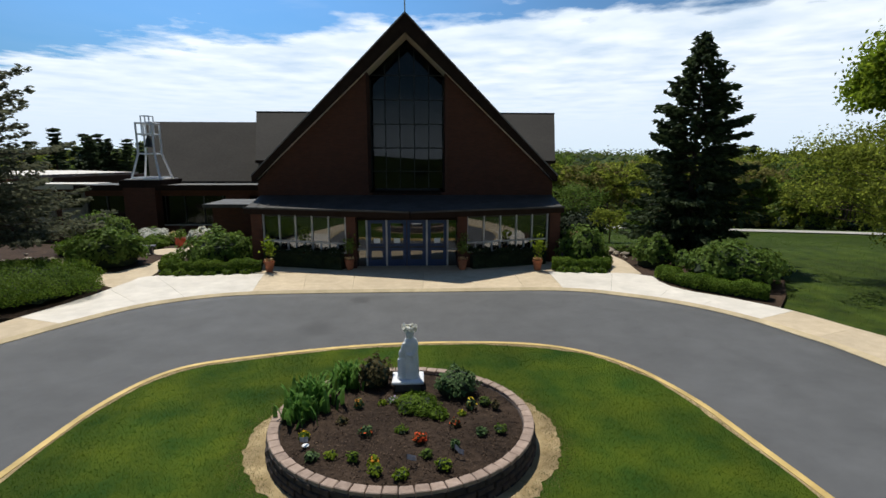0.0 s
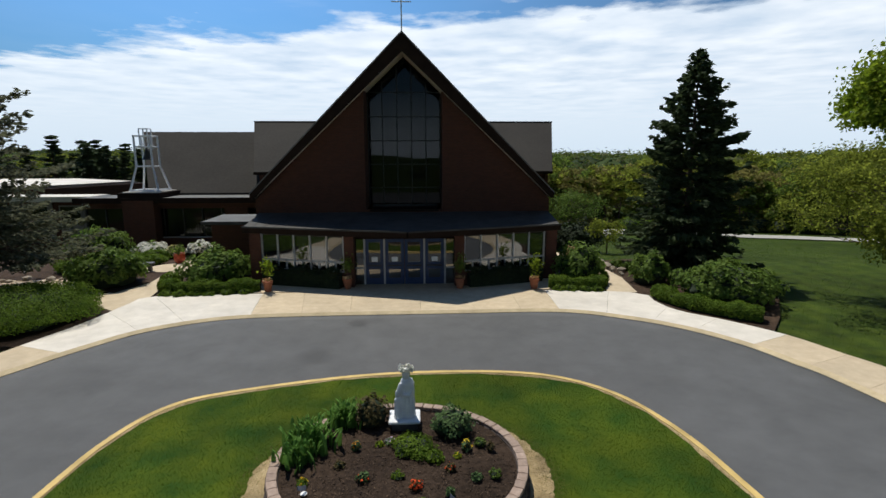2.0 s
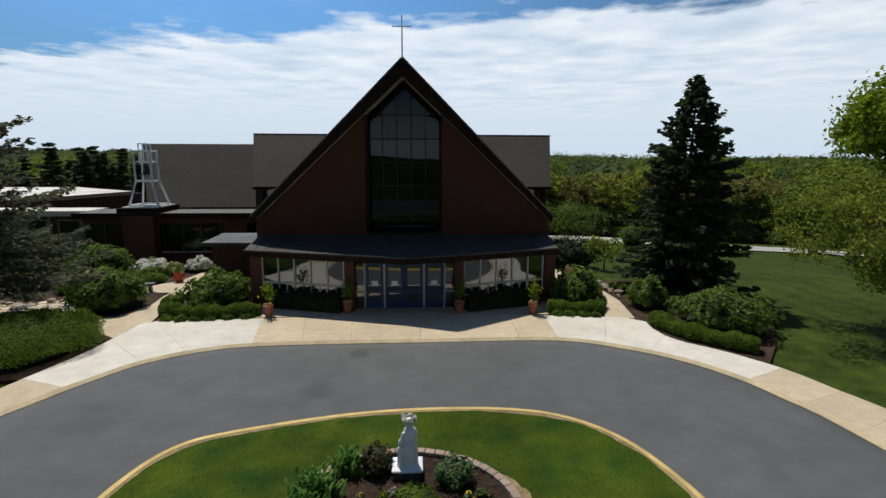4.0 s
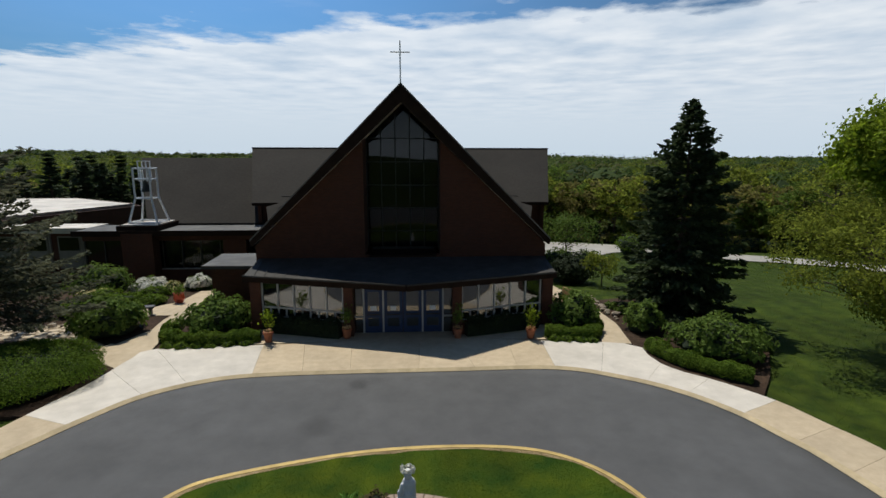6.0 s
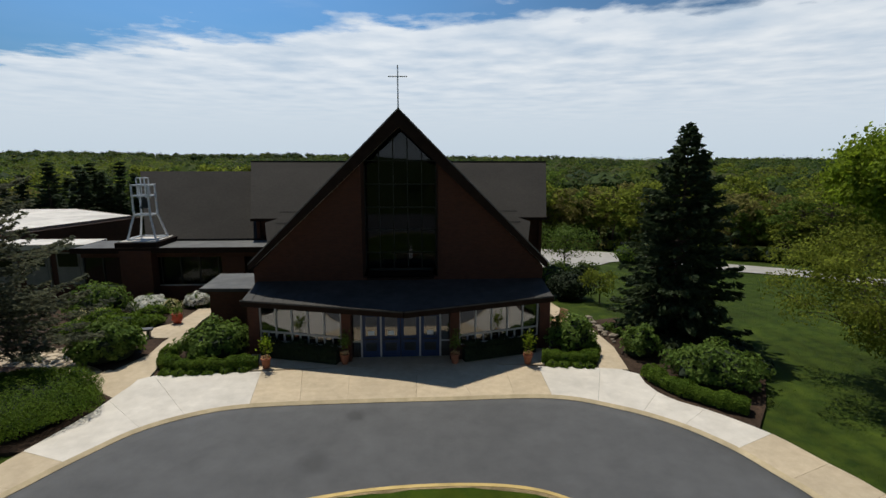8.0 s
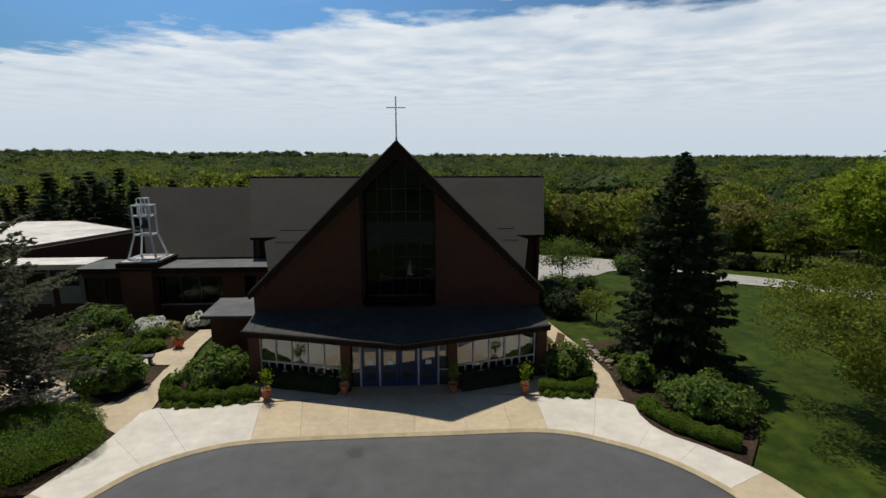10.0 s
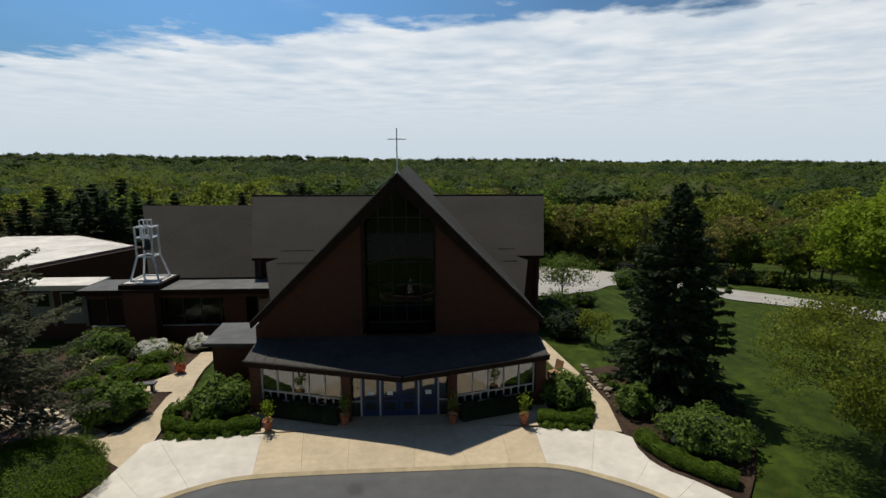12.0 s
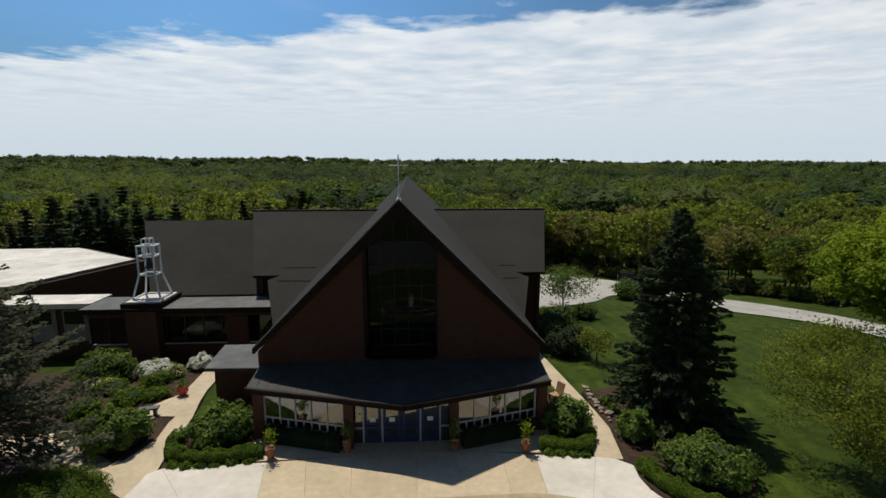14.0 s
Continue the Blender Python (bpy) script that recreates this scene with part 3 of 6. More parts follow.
RIM = glide([(-6.38, 8.35), (-6.2, 10.25), (-5.63, 11.55), (-4.52, 12.2), (-1.75, 12.95), (0.6, 13.2), (2.95, 13.08), (4.45, 12.58), (5.57, 11.5), (6.2, 9.9),
             (6.45, 8.2), (6.7, 4), (6.1, -2), (3.4, -8), (0, -9.8), (-3.4, -8), (-6.0, -2.5), (-6.42, 4)], 8, True)
INNER = offset(RIM, -0.07, True)
OUTER = glide([(-11.9, 4), (-11.65, 9), (-11.1, 12.3), (-10.5, 13.75), (-9.85, 15.0), (-8.9, 16.4), (-7.4, 17.4), (-5.75, 17.85), (-2.6, 17.98), (1.58, 18.0),
               (5.8, 17.95), (8.1, 16.95), (9.6, 15.75), (10.6, 14.3), (11.1, 12.9), (11.45, 11.7), (11.8, 8.5), (12.0, 4)], 8)


def reach(poly, cx, cy, a):
    """How far the outline lies from a point in one direction."""
    dx, dy, best = math.cos(a), math.sin(a), 0.0
    for (ax, ay), (bx, by) in zip(poly, poly[1:] + poly[:1]):
        ex, ey = bx - ax, by - ay
        det = dx * ey - dy * ex
        if abs(det) < 1e-9:
            continue
        t = ((ax - cx) * ey - (ay - cy) * ex) / det
        q = ((ax - cx) * dy - (ay - cy) * dx) / det
        if -1e-6 <= q <= 1 + 1e-6 and t > best:
            best = t
    return best


def build_drive():
    """A ring of asphalt that falls gently from the walk to the island."""
    n, steps, cx, cy = 240, 10, 0.3, 5.0
    far_edge, near_edge = OUTER + [(13, -30), (-13, -30)], offset(INNER, 0.08, True)
    vs, fs = [], []
    for i in range(n):
        a = 2 * math.pi * i / n
        r0, r1 = reach(near_edge, cx, cy, a), reach(far_edge, cx, cy, a) + 0.03
        for j in range(steps + 1):
            r = r0 + (r1 - r0) * j / steps
            fall = max(0.0, 1 - (r - r0) / 4.6) ** 1.4
            vs.append((cx + r * math.cos(a), cy + r * math.sin(a), 0.012 + (ISLAND - 0.004) * fall))
        vs.append((cx + r1 * math.cos(a), cy + r1 * math.sin(a), -0.2))
    w = steps + 2
    for i in range(n):
        a, b = i * w, (i + 1) % n * w
        fs += [(a + j, a + j + 1, b + j + 1, b + j) for j in range(steps + 1)]
    ob = smooth_shade(part("road", (vs, fs), M_ASPHALT))
    tagged(ob, "grey asphalt circular drive with faint stains", "road", kind="structure")


build_drive()
kerb = part("island_kerb", ribbon(INNER, offset(INNER, 0.14, True), ISLAND - 0.1, ISLAND + 0.13, True), M_KERBY)
tagged(kerb, "pale yellow painted concrete kerb round the lawn island", "kerb", kind="structure")
lawn = part("island_lawn", slab(offset(INNER, -0.02, True), ISLAND - 0.1, ISLAND + 0.115), M_LAWN)
worn = [(x + (0.2 - x) * k, y + (5 - y) * k) for (x, y), k in zip(INNER, (0.012 + 0.012 * noise.noise(Vector((x * 0.9, y * 0.9, 2))) + 0.006 * noise.noise(Vector((x * 4, y * 4, 5))) for x, y in INNER))]
tagged(part("worn_edge", ribbon(worn, INNER, ISLAND, ISLAND + 0.119, True), M_STRAW), "strip of dry worn grass inside the kerb", "dry grass", kind="structure")
tagged(lawn, "short green lawn on the oval island", "lawn", kind="structure")
bm = ribbon(OUTER, offset(OUTER, 0.17), -0.1, 0.105)
for i, v in enumerate(bm.verts):
    if i % 4 == 1:
        v.co.z = 0.03                                 # rolled front
edge = part("walk_kerb", bm, M_TANKERB)
tagged(edge, "tan concrete kerb along the walk", "kerb", kind="structure")

# walk slabs between the kerb and the planting
BACK = glide([(-13.6, 4), (-13.3, 8.5), (-12.8, 11.5), (-12.0, 14.9), (-11.35, 17.4), (-11.1, 19.6), (-10.6, 20.75), (-6.2, 20.95), (1.4, 21.4), (5.95, 20.85),
              (9.8, 20.2), (9.95, 18.6), (10.4, 17.5), (11.2, 16.7), (11.8, 15.95), (12.55, 14.77), (12.98, 13.4), (13.46, 11.8), (13.95, 7.5), (14.1, 4)], 8)


def along(curve, s):
    seg = [math.dist(a, b) for a, b in zip(curve, curve[1:])]
    want = s * sum(seg)
    for a, b, d in zip(curve, curve[1:], seg):
        if want <= d:
            return (a[0] + (b[0] - a[0]) * want / d, a[1] + (b[1] - a[1]) * want / d)
        want -= d
    return curve[-1]


def nearest_s(curve, p):
    seg = [math.dist(a, b) for a, b in zip(curve, curve[1:])]
    total, best = 0.0, (1e9, 0)
    for a, d in zip(curve, seg):
        best = min(best, (math.dist(a, p), total))
        total += d
    return best[1] / sum(seg)


walkway = tagged(new("pavement"), "concrete walk round the drive in pale and tan slabs", "pavement", kind="structure")
EDGE = offset(OUTER, 0.17)
# joints: a point on the kerb and one at the planting
JOINTS = [((-11.9, 4), (-13.6, 4), 0), ((-11.75, 7.2), (-13.4, 7.2), 0), ((-11.5, 9.6), (-13.1, 9.6), 0), ((-11.1, 11.9), (-12.7, 11.8), 0), ((-10.75, 13.3), (-12.3, 13.9), 0),
          ((-10.3, 14.7), (-11.95, 15.3), 1), ((-9.1, 16.5), (-11.2, 18.6), 1), ((-7.9, 17.3), (-10.6, 20.75), 1), ((-5.85, 17.9), (-6.3, 20.95), 2),
          ((-3.9, 18.0), (-4.3, 21.1), 2), ((-1.9, 18.1), (-2.0, 21.25), 2), ((0.3, 18.1), (0.3, 21.35), 2), ((2.4, 18.0), (2.4, 21.3), 2), ((4.2, 17.9), (4.3, 21.05), 2),
          ((5.85, 17.8), (5.95, 20.85), 1), ((7.4, 17.5), (8.5, 20.45), 1), ((8.75, 16.7), (10.1, 18.1), 1), ((9.75, 15.7), (11.2, 16.7), 1),
          ((10.78, 14.1), (12.5, 14.85), 0), ((11.3, 12.6), (13.0, 13.3), 0), ((11.6, 11.1), (13.5, 11.6), 0), ((11.75, 8.2), (13.85, 8.6), 0), ((12.0, 6), (14, 6), 0), ((12.0, 4.0), (14.1, 4), 0)]
for (a, b, kind), (c, d, _) in zip(JOINTS, JOINTS[1:]):
    s0, s1, q0, q1 = nearest_s(EDGE, a), nearest_s(EDGE, c), nearest_s(BACK, b), nearest_s(BACK, d)
    s1, q1 = (1.0 if c == (12.0, 4.0) else s1), (1.0 if d == (14.1, 4) else q1)
    g = 0.00008
    low = [along(EDGE, s0 + g + (s1 - s0 - 2 * g) * k / 4) for k in range(5)]
    high = [along(BACK, q0 + g + (q1 - q0 - 2 * g) * k / 4) for k in range(5)]
    part("paving_slab", ribbon(low, high, -0.05, 0.1), M_CONC if kind == 1 else M_AGG, walkway)
threshold = part("porch_floor", slab([(-7.2, 21.05), (-2.6, 21.25), (1.4, 21.45), (7.0, 20.95), (7.2, 25), (-7.2, 25)], -0.05, 0.095), M_AGG)
tagged(threshold, "tan concrete porch floor before the doors", "floor", kind="structure")

# side paths
path_l = part("garden_path", draped([(-10.75, 20.6), (-11.05, 19.5), (-11.2, 18.8), (-11.95, 19.3), (-13.2, 20.7), (-12.3, 23.2), (-12.15, 25.4), (-14.3, 25.5), (-14.0, 26.6), (-13.1, 28.4), (-13.6, 32.5), (-12.3, 32.5),
                                   (-11.9, 28.8), (-11.2, 25.2), (-11.05, 22.7)], 0.09), M_AGG)
tagged(path_l, "tan concrete garden path between planted beds", "path", kind="structure")
path_r = part("side_path", draped([(8.6, 20.42), (9.85, 20.3), (10.25, 23.0), (10.15, 24.6), (9.9, 27.0), (9.75, 40), (8.7, 40), (8.75, 27.2), (9.4, 24.4)], 0.09), M_AGG)
tagged(path_r, "tan concrete side path along the building", "path", kind="structure")
M_LANE = material("lane_concrete", (0.33, 0.31, 0.28), (0.43, 0.41, 0.37), 0.9, 1.5, 0.2, 40, stain=0.15, stain_scale=0.3)
lane_far = glide([(8, 87), (22.7, 83.5), (29.3, 77.2), (32.6, 71.5), (36.3, 58.8), (38.6, 55.6), (41.4, 50.4), (43.2, 45.0), (44.2, 36), (44.5, 25), (44.5, 10)], 4)
lane_near = glide([(8, 54), (14.7, 53.3), (21.6, 56.3), (26, 60.8), (29.8, 58.0), (33, 52.0), (34.2, 49.0), (37.2, 45.1), (39.0, 41.0), (39.9, 30), (40, 10)], 4)
lane = bmesh.new()
lane_rows = []
for (ax, ay), (bx, by) in zip(lane_far, lane_near):
    cross = [(ax + (bx - ax) * k / 8, ay + (by - ay) * k / 8) for k in range(9)]
    lane_rows.append([lane.verts.new((x, y, lie(x, y) + 0.035)) for x, y in cross])
for a, b in zip(lane_rows, lane_rows[1:]):
    for k in range(8):
        lane.faces.new((a[k], a[k + 1], b[k + 1], b[k]))
bmesh.ops.recalc_face_normals(lane, faces=lane.faces)
if sum(f.normal.z for f in lane.faces) < 0:
    bmesh.ops.reverse_faces(lane, faces=lane.faces)
far_road = part("far_road", lane, M_LANE)
tagged(far_road, "pale grey concrete lane beyond the lawn", "road", kind="structure")
bed_m = material("mulch_dark", (0.026, 0.017, 0.011), (0.085, 0.054, 0.036), 0.95, 9.0, 0.9, 30, stain=0.3, stain_scale=1.0, spec=0.15)
for outline, label in (
        ([(-10.7, 20.7), (-6.3, 20.95), (-6.2, 22.2), (-7.2, 25), (-11.15, 25), (-11.0, 22.7)], "dark mulch bed with clipped hedge by the porch"),
        ([(5.95, 20.9), (8.55, 20.45), (9.35, 24.3), (8.7, 27.2), (7.3, 27), (7.2, 23), (5.8, 22)], "dark mulch bed beside the porch"),
        ([(9.9, 20.3), (9.98, 18.6), (10.4, 17.5), (11.2, 16.7), (12.3, 15.3), (13.7, 16.9), (15.2, 19.0), (16.3, 21.6), (16.6, 24.0), (15.6, 26.6), (12.4, 27.8), (10.2, 27), (10.25, 23.5)], "dark mulch bed with flowering shrubs"),
        ([(-11.35, 19.3), (-11.2, 18.4), (-12.0, 15.3), (-20, 15), (-27, 22), (-27, 33), (-13.7, 33), (-13.2, 28.4), (-14.1, 26.5), (-12.2, 25.3), (-12.35, 23.2), (-12.95, 20.9)],
         "dark mulch garden beds with shrubs"),
        ([(-14.6, 25.3), (-12.25, 25.3), (-12.05, 23.2), (-12.65, 21.4), (-14.2, 22.1), (-15.0, 24.2)], "dark mulch wedge between two garden paths")):
    tagged(part("mulch_bed", draped(outline, 0.1 if "wedge" in label else 0.05), bed_m), label, "planting bed", kind="structure")
M_SAND = material("sandy_bed", (0.2, 0.155, 0.1), (0.32, 0.25, 0.165), 0.95, 5.0, 0.5, 40, stain=0.3, stain_scale=1.2)
M_FLAG = material("tan_flagstone", (0.44, 0.35, 0.24), (0.6, 0.5, 0.36), 0.88, 5.0, 0.4, 40, vary=0.22)
FLAGS = glide([(-12.6, 20.55), (-13.4, 20.5), (-14.9, 21.2), (-16.7, 21.95), (-19, 22.3), (-22, 22.6)], 4) + glide([(-22, 24.4), (-18.3, 24.0), (-16.1, 24.5), (-15.3, 24.1), (-14.6, 22.6), (-13.2, 21.5)], 4)
flag_path = tagged(part("flagstone_path", slab(FLAGS, -0.05, 0.066), M_SAND), "tan flagstone path under the evergreen", "path", kind="structure")


def lay_flagstones():
    """Uneven flat stones with open joints on the sandy bed."""
    rng = random.Random(23)
    for row in range(9):
        for col in range(19):
            x, y = -21.6 + col * 0.5 + 0.25 * (row % 2) + rng.uniform(-0.05, 0.05), 20.8 + row * 0.44 + rng.uniform(-0.05, 0.05)
            if not all(inside_one(FLAGS, x + dx, y + dy) for dx, dy in ((0.2, 0), (-0.2, 0), (0, 0.18), (0, -0.18))):
                continue
            n, turn = rng.choice((5, 6, 6, 7)), rng.uniform(0, 6.28)
            ol = [(x + rng.uniform(0.21, 0.28) * math.cos(turn + k * 6.2832 / n), y + rng.uniform(0.18, 0.25) * math.sin(turn + k * 6.2832 / n)) for k in range(n)]
            part("flagstone", slab(ol, 0.04, 0.085 + rng.uniform(-0.006, 0.008)), M_FLAG, flag_path)


def inside_one(poly, x, y):
    hit = False
    for (ax, ay), (bx, by) in zip(poly, poly[1:] + poly[:1]):
        if (ay > y) != (by > y) and x < (bx - ax) * (y - ay) / (by - ay) + ax:
            hit = not hit
    return hit


lay_flagstones()

# ---- church ----
CX, RIDGE, FRONT, EAVE = -0.22, 11.45, 24.5, 4.1
HALF = RIDGE - EAVE                                   # roof at 45 degrees
church = tagged(new("church"), "brown brick church with steep gabled roof and tall gable window", "church")


def gable_y(outline, y0, y1):
    return prism(bmesh.new(), [(x, y0, z) for x, z in outline], (0, y1 - y0, 0))


M_RAKE = material("rake_metal", (0.13, 0.125, 0.115), (0.19, 0.18, 0.165), 0.6, 3.0, 0.1, 25, metal=0.2)
T = 0.3                                               # roof thickness, upright
for s, name in ((-1, "roof"), (1, "roof")):
    part(name, gable_y([(CX, RIDGE), (CX + s * HALF, EAVE), (CX + s * HALF, EAVE - T), (CX, RIDGE - T)], FRONT + 0.06, 62), M_SHINGLE, church, "grey shingle roof slope")
WALL, WX0, WX1, WSILL = 24.95, -2.12, 1.68, 3.25
# fascia boards in front of the roof, then the soffit under the overhang
for s in (-1, 1):
    part("fascia", gable_y([(CX, RIDGE + 0.03), (CX + s * (HALF + 0.06), EAVE - 0.03), (CX + s * (HALF + 0.06), EAVE - 0.26), (CX + s * (HALF - 0.02), EAVE - 0.28), (CX, RIDGE - 0.78)], FRONT - 0.06, FRONT + 0.06),
         M_FASCIA, church, "dark brown fascia board")
    part("rake_trim", gable_y([(CX, RIDGE + 0.11), (CX + s * (HALF + 0.07), EAVE + 0.04), (CX + s * (HALF + 0.07), EAVE - 0.04), (CX, RIDGE + 0.03)], FRONT - 0.09, FRONT + 0.1),
         M_RAKE, church, "grey metal rake trim")
    part("soffit", gable_y([(CX, RIDGE - 0.58), (CX + s * (HALF - 0.05), EAVE - 0.1), (CX + s * (HALF - 0.05), EAVE - 0.15), (CX, RIDGE - 0.63)], FRONT + 0.06, WALL), M_SOFFIT, church, "beige soffit")
    part("soffit", gable_y([(CX, RIDGE - 0.58), (CX + s * 1.95, RIDGE - 2.4), (CX + s * 1.95, RIDGE - 2.46), (CX, RIDGE - 0.64)], WALL, 26.6), M_SOFFIT, church, "beige soffit over the window recess")
    part("soffit_trim", gable_y([(CX, RIDGE - 0.63), (CX + s * (HALF - 0.05), EAVE - 0.15), (CX + s * (HALF - 0.05), EAVE - 0.25), (CX, RIDGE - 0.75)], WALL - 0.08, WALL - 0.01), M_SOFFIT, church, "beige trim board")
# brick front either side of the tall window
roof_at = lambda x: RIDGE - 0.4 - abs(x - CX)
part("wall", gable_y([(CX - HALF + 0.05, 0), (WX0, 0), (WX0, roof_at(WX0)), (CX - HALF + 0.05, roof_at(CX - HALF + 0.05))], WALL, WALL + 0.35), M_BRICK, church, "brown brick front wall")
part("wall", gable_y([(WX1, 0), (CX + HALF - 0.05, 0), (CX + HALF - 0.05, roof_at(CX + HALF - 0.05)), (WX1, roof_at(WX1))], WALL, WALL + 0.35), M_BRICK, church, "brown brick front wall")
part("wall", boxed(WX0, WX1, WALL + 0.02, WALL + 0.3, 0, WSILL), M_BRICK, church)
for x0, x1 in ((WX0 - 0.12, WX0 + 0.006), (WX1 - 0.006, WX1 + 0.12)):
    part("window_jamb", gable_y([(x0, WSILL), (x1, WSILL), (x1, roof_at(x1)), (x0, roof_at(x0))], WALL - 0.06, 26.6), M_BRICK, church, "brick jamb of the window recess")
part("window_sill", boxed(WX0 + 0.2, WX1 - 0.2, WALL - 0.04, 26.5, WSILL - 0.1, WSILL), M_FASCIA, church)
for s in (-1, 1):
    part("wall", boxed(CX + s * (HALF - 0.4) - 0.15, CX + s * (HALF - 0.4) + 0.15, WALL + 0.35, 60, 0, EAVE - 0.1), M_BRICK, church, "brown brick side wall")
part("wall", gable_y([(CX - HALF + 0.3, 0), (CX + HALF - 0.3, 0), (CX + HALF - 0.3, EAVE), (CX, RIDGE - 0.4), (CX - HALF + 0.3, EAVE)], 60, 60.3), M_BRICK, church)
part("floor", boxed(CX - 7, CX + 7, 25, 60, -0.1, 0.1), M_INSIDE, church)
# tall gable window: panes and mullions
window = part("gable_window", boxed(WX0 + 0.2, WX1 - 0.2, 26.62, 26.72, WSILL, WSILL + 0.1), M_BRONZE, church, "tall dark glazed gable window")
cols = [WX0 + 0.03 + (WX1 - WX0 - 0.06) * k / 5 for k in range(6)]
rows_z = [3.35, 4.24, 5.45, 6.66, 7.87, 9.08, 11.3]
for i in range(5):
    for j in range(6):
        a, b, z0, z1 = cols[i] + 0.03, cols[i + 1] - 0.03, rows_z[j] + 0.03, rows_z[j + 1] - 0.03
        za, zb = min(z1, roof_at(a) - 0.34), min(z1, roof_at(b) - 0.34)
        ol = [(a, z0), (b, z0), (b, zb), (a, za)]
        if a < CX < b and j == 5:
            ol = [(a, z0), (b, z0), (b, zb), (CX, roof_at(CX) - 0.26), (a, za)]
        pane = part("pane", prism(bmesh.new(), [(x, 26.66, z) for x, z in ol], (0, 0.012, 0)), M_DIMGLASS, window)
        pane.visible_shadow = False
for x in cols:
    part("mullion", boxed(x - 0.022, x + 0.022, 26.6, 26.74, 3.3, roof_at(x) - 0.34), M_BRONZE, window)
for z in rows_z[1:-1]:
    part("transom", boxed(cols[0], cols[-1], 26.605, 26.735, z - 0.022, z + 0.022), M_BRONZE, window)
# unseen wall added as a dark backdrop to the gable window
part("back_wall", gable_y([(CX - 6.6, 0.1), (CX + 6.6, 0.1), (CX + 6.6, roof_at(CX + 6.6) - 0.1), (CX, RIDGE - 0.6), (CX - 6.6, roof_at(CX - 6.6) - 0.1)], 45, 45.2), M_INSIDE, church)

# roof cross
cross = thing("roof_cross", CX - 0.03, 25.6, RIDGE - 0.05, "slim grey metal cross on the roof peak", "cross")
bm = rod(bmesh.new(), (0, 0, 0), (0, 0, 2.25), 0.035, 0.03, 8)
part("upright", bm, M_STEEL, cross)
part("crossbar", rod(bmesh.new(), (-0.47, 0, 1.72), (0.47, 0, 1.72), 0.028, 0.028, 8), M_STEEL, cross)
part("foot", lathe(bmesh.new(), [(0.13, -0.12), (0.12, 0.05), (0.06, 0.14), (0.045, 0.3)], 12), M_STEEL, cross)

# transepts and left wing, with long ridges across
def cross_roof(name, x0, x1, y_ridge, z_ridge, y_eave, z_eave, parent, in0, in1):
    """A gabled roof along x whose ends run out to the ridge like a prow."""
    bm = bmesh.new()
    ol = [(y_ridge, z_ridge, 0), (y_eave, z_eave, 1), (y_eave, z_eave - 0.22, 1), (y_ridge, z_ridge - 0.3, 0), (2 * y_ridge - y_eave, z_eave - 0.22, 1), (2 * y_ridge - y_eave, z_eave, 1)]
    a = [bm.verts.new((x0 + k * in0, y, z)) for y, z, k in ol]
    b = [bm.verts.new((x1 - k * in1, y, z)) for y, z, k in ol]
    for i in range(6):
        j = (i + 1) % 6
        bm.faces.new((a[i], b[i], b[j], a[j]))
    for v in (a, b):
        bm.faces.new((v[0], v[1], v[2], v[3]))
        bm.faces.new((v[0], v[3], v[4], v[5]))
    part(name, bm, M_SHINGLE, parent, "grey shingle roof")


def end_wall(x, y_ridge, z_ridge, y_eave, z_eave, parent):
    ol = [(y_eave + 0.3, -3), (2 * y_ridge - y_eave - 0.3, -3), (2 * y_ridge - y_eave - 0.3, z_eave - 0.2), (y_ridge, z_ridge - 0.3), (y_eave + 0.3, z_eave - 0.2)]
    part("end_wall", prism(bmesh.new(), [(x, y, z) for y, z in ol], (0.25, 0, 0)), M_BRICK, parent)


transept = tagged(new("transept"), "church transept with broad grey shingle roof", "building wing")
cross_roof("roof", -13.9, 12.6, 46, 8.9, 38.0, 4.75, transept, 2.2, 1.9)
part("wall", boxed(-11.3, 10.3, 38.6, 38.9, -3, 4.6), M_BRICK, transept)
for s, top, low, meet, inner in ((-1, 10.5, 9.1, 9.7, 6.9), (1, 9.3, 8.1, 8.5, 6.5)):
    # the aisle roof runs on down from the transept and narrows to its eave
    ol = [(s * inner, 38.3, 4.93), (s * meet, 38.3, 4.93), (s * meet, 37.85, 4.73), (s * top, 37.4, 4.5), (s * low, 33.2, 2.3), (s * inner, 33.2, 2.3)]
    bm = prism(bmesh.new(), ol, (0, 0, -0.25))
    bmesh.ops.triangulate(bm, faces=bm.faces)
    part("aisle_roof", bm, M_SHINGLE, transept, "grey shingle aisle roof")
    part("aisle_wall", slab([(s * inner, 38.4), (s * (top - 0.25), 38.4), (s * (top - 0.3), 37.5), (s * (low - 0.3), 33.5), (s * inner, 33.5)], -1.5, 2.15), M_BRICK, transept)
    part("clerestory", prism(bmesh.new(), [(s * (top - 0.3), 38.5, 2.1), (s * (low - 0.3), 33.6, 2.1), (s * (top - 0.3), 37.5, 4.3), (s * (top - 0.3), 38.5, 4.5)], (-s * 0.2, 0, 0)), M_FASCIA, transept)
    part("gutter", boxed(*sorted((s * meet, s * (11.7 if s < 0 else 10.7))), 37.9, 38.02, 4.55, 4.74), M_FASCIA, transept)
    for y, z in ((38.75, 5.16), (37.3, 4.5)):
        part("snow_rail", rod(bmesh.new(), (s * 7.2, y, z), (s * meet, y, z), 0.022, 0.022, 6), M_SEAM, transept, "thin grey snow rail")
end_wall(-11.4, 46, 8.9, 38, 4.75, transept)
end_wall(10.2, 46, 8.9, 38, 4.75, transept)
part("ridge_cap", boxed(-13.92, 12.62, 45.88, 46.12, 8.86, 8.95), M_SHINGLE, transept)

